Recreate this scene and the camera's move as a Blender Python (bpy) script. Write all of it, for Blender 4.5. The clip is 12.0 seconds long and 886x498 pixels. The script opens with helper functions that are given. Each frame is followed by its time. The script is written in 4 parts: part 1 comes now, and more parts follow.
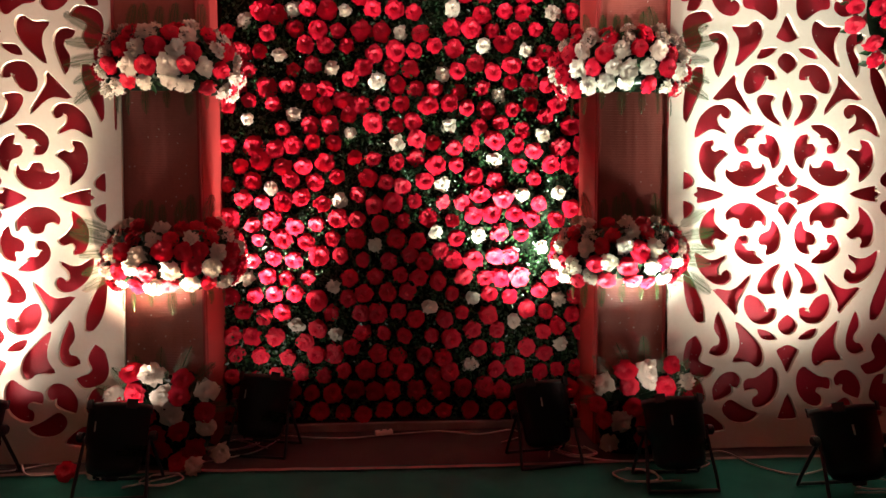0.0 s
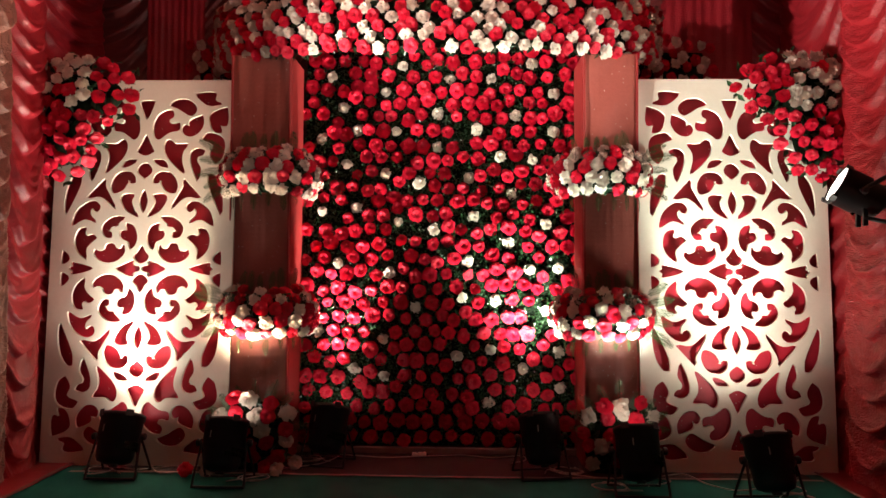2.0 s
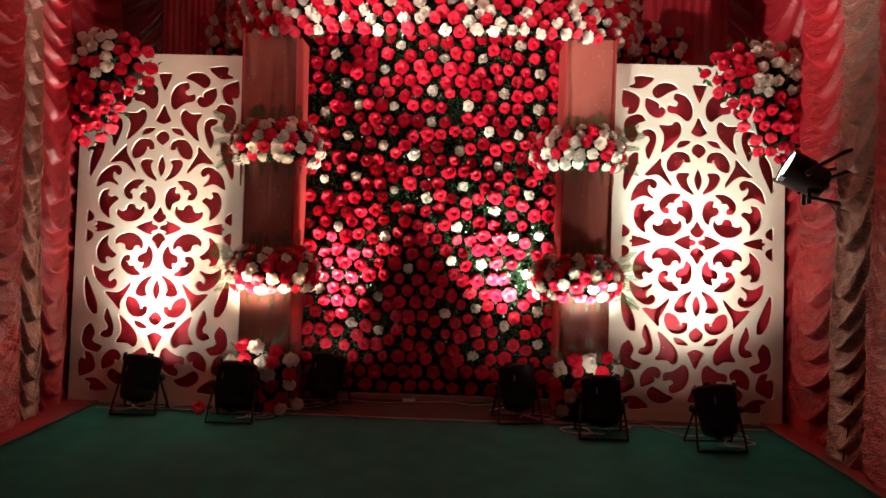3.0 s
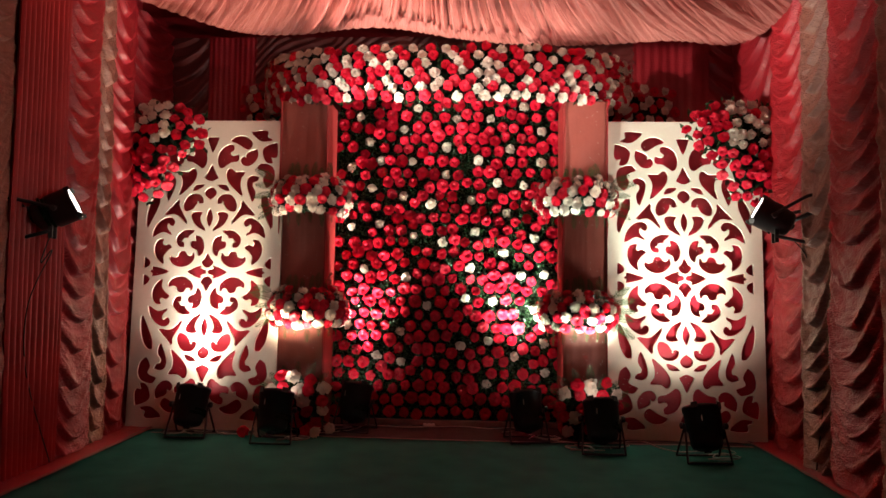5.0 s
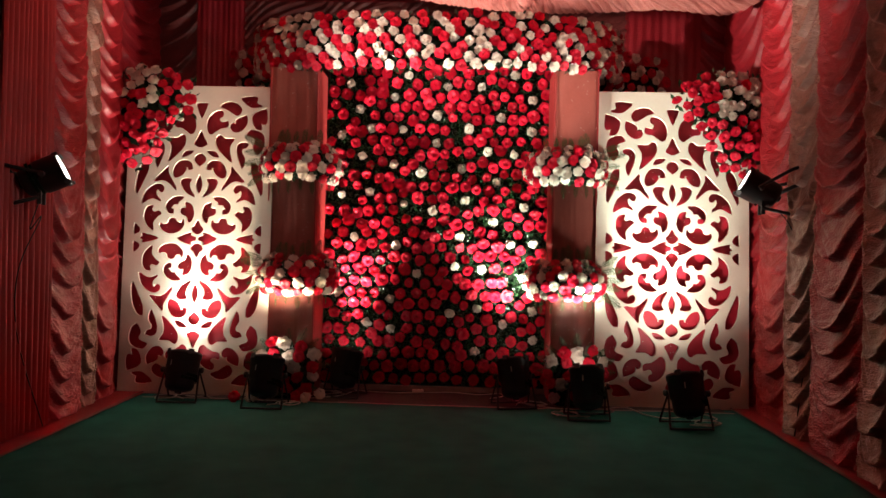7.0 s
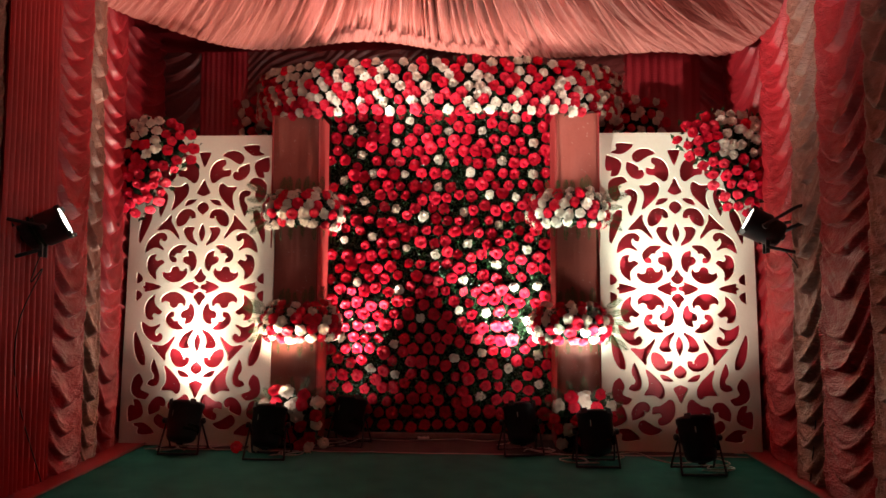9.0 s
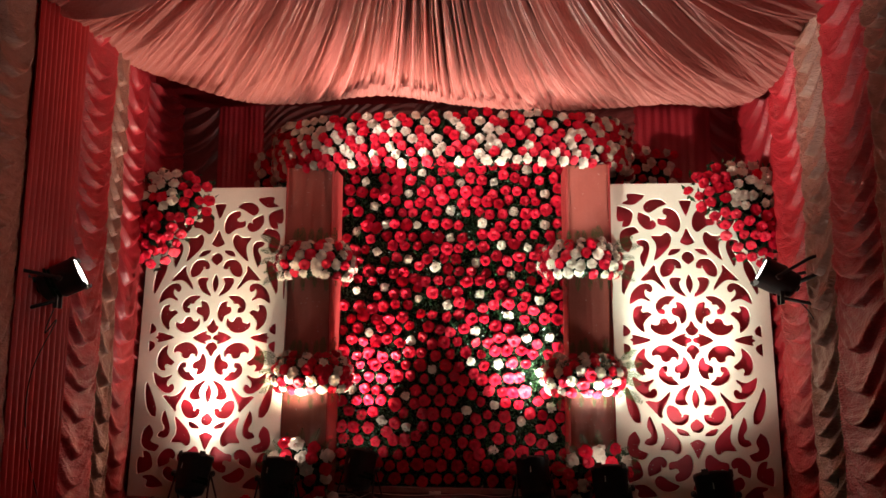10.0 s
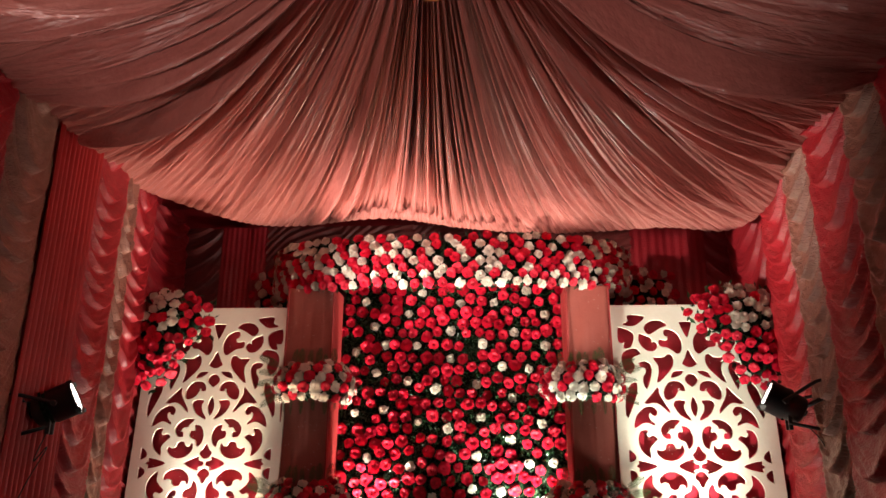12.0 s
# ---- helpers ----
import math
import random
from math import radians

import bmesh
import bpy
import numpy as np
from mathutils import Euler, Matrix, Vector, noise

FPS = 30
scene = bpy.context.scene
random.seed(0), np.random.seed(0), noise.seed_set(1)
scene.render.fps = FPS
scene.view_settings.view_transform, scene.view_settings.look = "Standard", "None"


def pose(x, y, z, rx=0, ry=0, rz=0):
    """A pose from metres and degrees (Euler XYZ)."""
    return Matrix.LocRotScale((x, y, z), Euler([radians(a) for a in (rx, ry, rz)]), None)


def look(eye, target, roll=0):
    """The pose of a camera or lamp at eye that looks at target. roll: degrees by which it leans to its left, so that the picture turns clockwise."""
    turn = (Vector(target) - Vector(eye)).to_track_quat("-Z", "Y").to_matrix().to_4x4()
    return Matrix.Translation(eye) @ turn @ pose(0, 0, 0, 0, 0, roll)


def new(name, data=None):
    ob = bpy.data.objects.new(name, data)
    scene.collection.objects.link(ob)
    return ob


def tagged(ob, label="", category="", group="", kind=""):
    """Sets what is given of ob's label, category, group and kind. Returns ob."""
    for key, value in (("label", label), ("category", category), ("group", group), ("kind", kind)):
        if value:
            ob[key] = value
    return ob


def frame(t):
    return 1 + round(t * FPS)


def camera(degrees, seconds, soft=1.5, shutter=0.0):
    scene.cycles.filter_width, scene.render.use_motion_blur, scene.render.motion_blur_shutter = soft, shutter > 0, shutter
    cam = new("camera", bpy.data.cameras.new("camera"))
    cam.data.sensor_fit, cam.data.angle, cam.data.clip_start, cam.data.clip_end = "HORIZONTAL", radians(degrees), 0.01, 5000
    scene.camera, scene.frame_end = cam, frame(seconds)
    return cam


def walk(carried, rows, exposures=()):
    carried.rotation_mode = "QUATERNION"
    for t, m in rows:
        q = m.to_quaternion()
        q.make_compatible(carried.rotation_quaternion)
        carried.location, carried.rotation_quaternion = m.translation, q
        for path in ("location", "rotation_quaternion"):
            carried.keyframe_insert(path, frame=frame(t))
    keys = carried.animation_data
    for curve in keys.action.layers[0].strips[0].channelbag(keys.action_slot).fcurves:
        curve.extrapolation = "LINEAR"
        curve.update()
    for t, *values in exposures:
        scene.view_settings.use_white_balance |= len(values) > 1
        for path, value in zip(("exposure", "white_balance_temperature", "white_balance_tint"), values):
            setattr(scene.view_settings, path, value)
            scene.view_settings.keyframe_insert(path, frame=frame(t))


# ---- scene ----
cam = camera(65.0, 12.0)
PATH = [
    (0, (-0.245, -3.279, 1.196), (-0.147, -1.286, 1.06), -0.3),
    (0.5, (-0.187, -3.559, 1.22), (-0.163, -1.56, 1.2), -0.0),
    (1, (-0.12, -3.854, 1.23), (-0.144, -1.859, 1.36), 0.8),
    (1.5, (-0.111, -4.083, 1.222), (-0.076, -2.092, 1.402), -0.5),
    (2, (-0.107, -4.362, 1.214), (-0.162, -2.364, 1.279), 0.3),
    (2.5, (-0.083, -4.558, 1.221), (-0.073, -2.568, 1.422), 0.3),
    (3, (-0.025, -4.801, 1.214), (-0.08, -2.802, 1.179), 1.6),
    (3.2, (-0.012, -4.874, 1.213), (-0.097, -2.876, 1.214), 0.2),
    (4.8, (-0.016, -5.378, 1.175), (-0.077, -3.381, 1.266), 1.1),
    (5, (-0.009, -5.407, 1.174), (-0.108, -3.411, 1.267), 0.8),
    (5.5, (0.017, -5.425, 1.174), (-0.289, -3.451, 1.279), 0.0),
    (6, (0.014, -5.424, 1.18), (-0.387, -3.467, 1.26), 0.2),
    (6.5, (-0.006, -5.44, 1.185), (-0.171, -3.447, 1.214), 1.1),
    (6.7, (-0.01, -5.44, 1.186), (-0.08, -3.441, 1.189), 1.3),
    (8.3, (0.012, -5.409, 1.223), (-0.057, -3.411, 1.213), 1.0),
    (8.5, (0.017, -5.407, 1.224), (-0.053, -3.408, 1.231), 0.9),
    (9, (0.035, -5.408, 1.227), (-0.059, -3.414, 1.337), 0.2),
    (9.5, (0.054, -5.417, 1.231), (-0.068, -3.426, 1.377), 0.2),
    (10, (0.073, -5.414, 1.242), (-0.068, -3.435, 1.491), 0.3),
    (10.5, (0.081, -5.411, 1.26), (-0.081, -3.454, 1.642), 0.2),
    (11, (0.074, -5.416, 1.281), (-0.068, -3.517, 1.893), 0.2),
    (11.5, (0.048, -5.427, 1.291), (-0.1, -3.564, 2.001), 0.4),
    (12, (0.018, -5.446, 1.292), (-0.102, -3.532, 1.861), 0.3),
]
walk(cam, [(t, look(eye, target, roll)) for t, eye, target, roll in PATH])

# ---- world and light ----
world = bpy.data.worlds.new("tent_night")
scene.world = world
world.use_nodes = True
world.node_tree.nodes["Background"].inputs[0].default_value = (1.0, 0.62, 0.5, 1)
world.node_tree.nodes["Background"].inputs[1].default_value = 0.02

CAN_WATTS, SIDE_WATTS, PENDANT_WATTS = 265.0, 75.0, 2.0


def spot(name, eye, target, watts, colour, degrees, blend=1.0, radius=0.05):
    lamp = bpy.data.lights.new(name, "SPOT")
    lamp.energy, lamp.color, lamp.spot_size, lamp.spot_blend, lamp.shadow_soft_size = watts, colour, radians(degrees), blend, radius
    ob = new(name, lamp)
    ob.matrix_world = look(eye, target)
    return ob


# ---- materials ----
def rgb(c):
    return (c[0], c[1], c[2], 1.0)


def material(name, colour, rough=0.6, second=None, scale=6.0, fine=120.0, bump=0.15, metal=0.0, sheen=0.0, vary=0.0, stretch=(1, 1, 1), coat=0.0, spec=0.5, bump_distance=0.004, translucent=0.0):
    """Two scales of noise in the colour, fine relief in the bump; vary: change from object to object and island to island."""
    m = bpy.data.materials.new(name)
    m.use_nodes = True
    t = m.node_tree
    n, link = t.nodes, t.links.new
    p = n["Principled BSDF"]
    tex = n.new("ShaderNodeTexCoord")
    mapping = n.new("ShaderNodeMapping")
    mapping.inputs["Scale"].default_value = stretch
    link(tex.outputs["Object"], mapping.inputs["Vector"])
    big = n.new("ShaderNodeTexNoise")
    big.inputs["Scale"].default_value, big.inputs["Detail"].default_value = scale, 5
    small = n.new("ShaderNodeTexNoise")
    small.inputs["Scale"].default_value, small.inputs["Detail"].default_value = fine, 3
    link(mapping.outputs[0], big.inputs["Vector"])
    link(mapping.outputs[0], small.inputs["Vector"])
    add = n.new("ShaderNodeMath")
    add.operation = "MULTIPLY_ADD"
    link(small.outputs["Fac"], add.inputs[0])
    add.inputs[1].default_value = 0.45
    link(big.outputs["Fac"], add.inputs[2])
    ramp = n.new("ShaderNodeValToRGB")
    ramp.color_ramp.elements[0].position, ramp.color_ramp.elements[1].position = 0.45, 1.0
    ramp.color_ramp.elements[0].color = rgb(second or [c * 0.7 for c in colour])
    ramp.color_ramp.elements[1].color = rgb(colour)
    link(add.outputs[0], ramp.inputs["Fac"])
    out = ramp.outputs["Color"]
    if vary:
        info, island = n.new("ShaderNodeObjectInfo"), n.new("ShaderNodeNewGeometry")
        both = n.new("ShaderNodeMath")
        both.operation = "ADD"
        link(info.outputs["Random"], both.inputs[0])
        link(island.outputs["Random Per Island"], both.inputs[1])
        value = n.new("ShaderNodeMapRange")
        value.inputs["From Max"].default_value = 2.0
        value.inputs["To Min"].default_value, value.inputs["To Max"].default_value = 1 - vary, 1 + vary
        link(both.outputs[0], value.inputs["Value"])
        hue = n.new("ShaderNodeHueSaturation")
        link(value.outputs[0], hue.inputs["Value"])
        link(out, hue.inputs["Color"])
        out = hue.outputs["Color"]
    link(out, p.inputs["Base Color"])
    p.inputs["Roughness"].default_value, p.inputs["Metallic"].default_value = rough, metal
    p.inputs["Specular IOR Level"].default_value = spec
    p.inputs["Sheen Weight"].default_value, p.inputs["Sheen Roughness"].default_value = sheen, 0.4
    p.inputs["Sheen Tint"].default_value = rgb([min(1.0, c * 1.6) for c in colour])
    p.inputs["Coat Weight"].default_value = coat
    b = n.new("ShaderNodeBump")
    b.inputs["Strength"].default_value, b.inputs["Distance"].default_value = bump, bump_distance
    link(add.outputs[0], b.inputs["Height"])
    link(b.outputs[0], p.inputs["Normal"])
    if translucent:
        mix, tr = n.new("ShaderNodeMixShader"), n.new("ShaderNodeBsdfTranslucent")
        mix.inputs[0].default_value = translucent
        link(out, tr.inputs["Color"])
        link(p.outputs[0], mix.inputs[1])
        link(tr.outputs[0], mix.inputs[2])
        link(mix.outputs[0], n["Material Output"].inputs["Surface"])
    return m


def add_ribs(m, scale, direction="Z", strength=0.4, distance=0.003):
    """Fine woven ribs on top of a material's relief."""
    t = m.node_tree
    n, link = t.nodes, t.links.new
    tex, wave, b = n.new("ShaderNodeTexCoord"), n.new("ShaderNodeTexWave"), n.new("ShaderNodeBump")
    wave.bands_direction = direction
    wave.inputs["Scale"].default_value, wave.inputs["Distortion"].default_value = scale, 0.6
    b.inputs["Strength"].default_value, b.inputs["Distance"].default_value = strength, distance
    link(tex.outputs["Object"], wave.inputs["Vector"])
    link(wave.outputs["Fac"], b.inputs["Height"])
    p = n["Principled BSDF"]
    old = p.inputs["Normal"].links[0].from_socket
    link(old, b.inputs["Normal"])
    link(b.outputs[0], p.inputs["Normal"])


def add_pleats(m, scale, strength=0.5, distance=0.01):
    """Fine pleats that run along the cloth's own length (its UV's v)."""
    t = m.node_tree
    n, link = t.nodes, t.links.new
    uv, mapping, tex, b = n.new("ShaderNodeUVMap"), n.new("ShaderNodeMapping"), n.new("ShaderNodeTexNoise"), n.new("ShaderNodeBump")
    mapping.inputs["Scale"].default_value = (scale, scale * 0.012, 1)
    tex.inputs["Scale"].default_value, tex.inputs["Detail"].default_value = 1.0, 4
    b.inputs["Strength"].default_value, b.inputs["Distance"].default_value = strength, distance
    link(uv.outputs[0], mapping.inputs["Vector"])
    link(mapping.outputs[0], tex.inputs["Vector"])
    link(tex.outputs["Fac"], b.inputs["Height"])
    p = n["Principled BSDF"]
    link(p.inputs["Normal"].links[0].from_socket, b.inputs["Normal"])
    link(b.outputs[0], p.inputs["Normal"])


def glowing(name, colour, strength):
    m = bpy.data.materials.new(name)
    m.use_nodes = True
    p = m.node_tree.nodes["Principled BSDF"]
    p.inputs["Base Color"].default_value = rgb(colour)
    p.inputs["Emission Color"].default_value = rgb(colour)
    p.inputs["Emission Strength"].default_value = strength
    return m


RED_PETAL = material("red_silk_petal", (0.7, 0.006, 0.04), 0.5, (0.46, 0.003, 0.018), 25, 160, 0.3, vary=0.25, spec=0.3, translucent=0.12, bump_distance=0.006)
WHITE_PETAL = material("white_silk_petal", (0.86, 0.78, 0.67), 0.6, (0.68, 0.56, 0.46), 25, 160, 0.3, vary=0.12, translucent=0.2, bump_distance=0.006)
LEAF = material("dark_plastic_leaf", (0.02, 0.058, 0.019), 0.28, (0.006, 0.02, 0.007), 20, 150, 0.2, vary=0.4)
FERN = material("fern_green", (0.06, 0.12, 0.035), 0.5, (0.025, 0.055, 0.016), 20, 150, 0.2, vary=0.3, translucent=0.2)
MAT_BACK = material("dark_leaf_mat", (0.012, 0.02, 0.01), 0.9, (0.004, 0.007, 0.004), 30, 200, 0.6, spec=0.05)
BOARD = material("cream_foam_board", (0.82, 0.755, 0.64), 0.7, (0.74, 0.655, 0.53), 3, 60, 0.12)
VELVET = material("crimson_backing_cloth", (0.5, 0.014, 0.04), 0.5, (0.36, 0.008, 0.022), 9, 140, 0.3, sheen=0.4)
PILLAR = material("dusty_pink_ribbed_cloth", (0.34, 0.092, 0.068), 0.45, (0.25, 0.06, 0.044), 4, 90, 0.15, sheen=0.2)
add_ribs(PILLAR, 40, "Z", 0.35, 0.002)
PILLAR_SIDE = material("rust_red_plain_cloth", (0.27, 0.024, 0.022), 0.6, (0.27, 0.022, 0.018), 5, 90, 0.15, sheen=0.2)
RED_SATIN = material("red_satin", (0.42, 0.02, 0.028), 0.34, (0.3, 0.01, 0.016), 9, 55, 0.75, sheen=0.5, spec=0.6, bump_distance=0.03, stretch=(1, 1, 2.2))
BROWN_SATIN = material("brownish_red_satin", (0.17, 0.032, 0.028), 0.4, (0.11, 0.018, 0.016), 6, 90, 0.4, sheen=0.3, spec=0.55, bump_distance=0.02)
BEIGE_SATIN = material("beige_satin", (0.38, 0.17, 0.12), 0.34, (0.22, 0.085, 0.06), 9, 55, 0.75, sheen=0.5, spec=0.6, bump_distance=0.03, stretch=(1, 1, 2.2))
DARK_SATIN = material("maroon_satin", (0.36, 0.018, 0.026), 0.4, (0.25, 0.01, 0.016), 6, 90, 0.4, sheen=0.4, spec=0.55, bump_distance=0.02)
CEILING_CLOTH = material("salmon_ceiling_cloth", (0.47, 0.162, 0.136), 0.34, (0.37, 0.1, 0.084), 2, 40, 0.1, sheen=0.2, spec=0.55, translucent=0.1)
add_pleats(CEILING_CLOTH, 800, 1.0, 0.05)
PLEAT_CLOTH = material("red_pleated_cloth", (0.48, 0.028, 0.028), 0.45, (0.36, 0.016, 0.016), 4, 70, 0.2, sheen=0.3)
CARPET = material("green_stage_carpet", (0.022, 0.15, 0.125), 0.9, (0.012, 0.1, 0.082), 5, 380, 0.8, spec=0.1, bump_distance=0.006)
DARK_CARPET = material("dark_brown_carpet", (0.05, 0.03, 0.028), 0.95, (0.025, 0.015, 0.014), 5, 380, 0.8, bump_distance=0.006)
TAPE = material("grey_pink_edge_tape", (0.3, 0.2, 0.18), 0.8, (0.2, 0.12, 0.11), 12, 200, 0.3)
BLACK_METAL = material("black_painted_metal", (0.014, 0.013, 0.014), 0.42, (0.007, 0.007, 0.008), 14, 220, 0.15)
LENS_GLOW = glowing("lit_lamp_lens", (1.0, 0.9, 0.8), 7.0)
CABLE = material("pinkish_white_cable", (0.62, 0.5, 0.45), 0.5, (0.48, 0.36, 0.32), 12, 120, 0.1)
BLACK_CABLE = material("black_cable", (0.012, 0.012, 0.012), 0.5)
PLUG = material("white_plastic_socket", (0.75, 0.66, 0.6), 0.4, (0.6, 0.5, 0.45), 12, 120, 0.1)
PRINT = material("pale_print", (0.5, 0.48, 0.46), 0.6)
SEQUIN = material("silver_sequin", (0.92, 0.88, 0.82), 0.2, (0.85, 0.8, 0.74), 20, 100, 0.0, metal=0.2)
GOLD_SHADE = material("gold_lattice_shade", (0.55, 0.26, 0.09), 0.4, (0.4, 0.17, 0.05), 20, 100, 0.2, metal=0.3, translucent=0.35)
LAMP_GLOW = glowing("lamp_diffuser", (1.0, 0.5, 0.16), 0.55)


# ---- helpers of this scene ----
def mesh_of(name, bm, mat, smooth=True):
    me = bpy.data.meshes.new(name)
    bm.to_mesh(me)
    bm.free()
    me.materials.append(mat)
    if smooth:
        me.polygons.foreach_set("use_smooth", [True] * len(me.polygons))
    return me


def part(name, bm, mat, parent, label="", smooth=False):
    ob = new(name, mesh_of(name, bm, mat, smooth))
    ob.parent = parent
    if label:
        tagged(ob, label)
    return ob


def piece(name, mesh, parent, m):
    ob = new(name, mesh)
    ob.parent = parent
    ob.matrix_basis = m
    return ob


def thing(name, m, label, category, group="", kind=""):
    ob = new(name)
    ob.empty_display_size = 0.1
    ob.matrix_basis = m
    return tagged(ob, label, category, group, kind)


def box(x0, x1, y0, y1, z0, z1, bevel=0.0, bm=None):
    bm = bm or bmesh.new()
    made = bmesh.ops.create_cube(bm, size=1)["verts"]
    bmesh.ops.scale(bm, vec=(x1 - x0, y1 - y0, z1 - z0), verts=made)
    bmesh.ops.translate(bm, vec=((x0 + x1) / 2, (y0 + y1) / 2, (z0 + z1) / 2), verts=made)
    if bevel:
        edges = {e for v in made for e in v.link_edges}
        bmesh.ops.bevel(bm, geom=list(edges), offset=bevel, segments=2, affect="EDGES", profile=0.5)
    return bm


def sheet(nu, nv, f, uv=None):
    """A grid of nu x nv faces, f(a, b) gives the place for a, b in 0..1."""
    bm = bmesh.new()
    rows = [[bm.verts.new(f(i / nu, j / nv)) for i in range(nu + 1)] for j in range(nv + 1)]
    layer = bm.loops.layers.uv.new("UVMap") if uv else None
    for j in range(nv):
        for i in range(nu):
            face = bm.faces.new((rows[j][i], rows[j][i + 1], rows[j + 1][i + 1], rows[j + 1][i]))
            if uv:
                for loop, (a, b) in zip(face.loops, ((i, j), (i + 1, j), (i + 1, j + 1), (i, j + 1))):
                    loop[layer].uv = uv(a / nu, b / nv)
    return bm


def tube(points, radius, sides=8, bm=None, closed=False):
    """A round bar along points."""
    bm = bm or bmesh.new()
    pts = [Vector(p) for p in points]
    rings = []
    for i, p in enumerate(pts):
        d = (pts[min(i + 1, len(pts) - 1)] - pts[max(i - 1, 0)]).normalized()
        q = d.to_track_quat("Z", "Y")
        rings.append([bm.verts.new(p + q @ Vector((math.cos(a) * radius, math.sin(a) * radius, 0))) for a in (2 * math.pi * k / sides for k in range(sides))])
    for r0, r1 in zip(rings, rings[1:]):
        for k in range(sides):
            bm.faces.new((r0[k], r0[(k + 1) % sides], r1[(k + 1) % sides], r1[k]))
    bm.faces.new(rings[0][::-1])
    bm.faces.new(rings[-1])
    return bm


def lathe(profile, sides=32, bm=None):
    """Turned about z: (radius, height) pairs."""
    bm = bm or bmesh.new()
    rings = [[bm.verts.new((r * math.cos(a), r * math.sin(a), z)) for a in (2 * math.pi * k / sides for k in range(sides))] for r, z in profile]
    for r0, r1 in zip(rings, rings[1:]):
        for k in range(sides):
            bm.faces.new((r0[k], r0[(k + 1) % sides], r1[(k + 1) % sides], r1[k]))
    return bm


def smooth_path(points, steps=6):
    pts = [Vector(p) for p in points]
    out = []
    for i in range(len(pts) - 1):
        p0, p1, p2, p3 = pts[max(i - 1, 0)], pts[i], pts[i + 1], pts[min(i + 2, len(pts) - 1)]
        for k in range(steps):
            t = k / steps
            out.append(0.5 * (2 * p1 + (p2 - p0) * t + (2 * p0 - 5 * p1 + 4 * p2 - p3) * t * t + (3 * p1 - p0 - 3 * p2 + p3) * t ** 3))
    return out + [pts[-1]]


# ---- the setting ----
LEFT, RIGHT, BACK, FRONT, EAVE = -2.72, 2.2, 0.75, -8.0, 3.31
bm = sheet(60, 90, lambda a, b: (LEFT - 0.45 + a * (RIGHT - LEFT + 0.9), FRONT + b * (BACK - FRONT + 0.1), 0.0025 * noise.noise((a * 14, b * 9, 1.0))))
floor = new("floor", mesh_of("floor", bm, CARPET))
tagged(floor, "dark green needle-felt stage carpet, slightly rumpled", "floor", kind="structure")
bm = sheet(60, 8, lambda a, b: (-2.4 + a * 4.35, -0.2 + b * 0.72, 0.006 + 0.004 * abs(noise.noise((a * 20, b * 4, 5.0)))))
strip = new("floor_strip", mesh_of("floor_strip", bm, DARK_CARPET))
tagged(strip, "dark brown cloth strip along the foot of the backdrop", "floor", kind="structure")
bm = sheet(90, 2, lambda a, b: (-2.45 + a * 4.45, -0.235 + b * 0.03 + 0.012 * math.sin(a * 9), 0.009 + 0.004 * noise.noise((a * 30, 0, 2.0)) + 0.004 * b * (1 - b)))
tape = new("carpet_edge", mesh_of("carpet_edge", bm, TAPE))
tagged(tape, "greyish pink folded edge of the stage carpet", "floor", kind="structure")


def wall(name, x0, x1, y0, y1):
    ob = new(name, mesh_of(name, box(x0, x1, y0, y1, -0.02, EAVE + 0.3), DARK_SATIN, False))
    tagged(ob, "maroon cloth wall of the tent", "wall", kind="structure")


wall("wall_west", LEFT - 0.46, LEFT - 0.38, FRONT, BACK + 0.2)
wall("wall_east", RIGHT + 0.38, RIGHT + 0.46, FRONT, BACK + 0.2)
wall("wall_north", LEFT - 0.38, RIGHT + 0.38, BACK + 0.12, BACK + 0.2)
# out of view, added to shut the tent behind the camera
wall("wall_south", LEFT - 0.38, RIGHT + 0.38, FRONT, FRONT + 0.08)


def skirt(name, x0, x1):
    bm = sheet(6, 80, lambda a, b: (x0 + a * (x1 - x0), FRONT + 0.1 + b * (0.1 - FRONT), 0.012 + 0.03 * abs(x0 + a * (x1 - x0) - x1) + 0.006 * noise.noise((a * 3, b * 40, 1.0))))
    ob = new(name, mesh_of(name, bm, DARK_SATIN))
    tagged(ob, "dark red cloth border lying along the carpet's edge", "cloth", kind="structure")


skirt("trim_west", LEFT - 0.1, -2.5)
skirt("trim_east", RIGHT + 0.1, 2.04)


def side_edge(name, x):
    bm = sheet(2, 120, lambda a, b: (x + a * 0.022 + 0.012 * math.sin(b * 17), FRONT + 0.1 + b * (0.0 - FRONT), 0.02 + 0.006 * a * (1 - a) + 0.004 * noise.noise((0, b * 60, 2.0))))
    tagged(new(name, mesh_of(name, bm, TAPE)), "greyish pink folded edge of the stage carpet", "floor", kind="structure")


side_edge("carpet_edge_west", -2.52)
side_edge("carpet_edge_east", 2.02)


# ---- ceiling ----
HUB = Vector((-0.25, -2.6, 4.4))


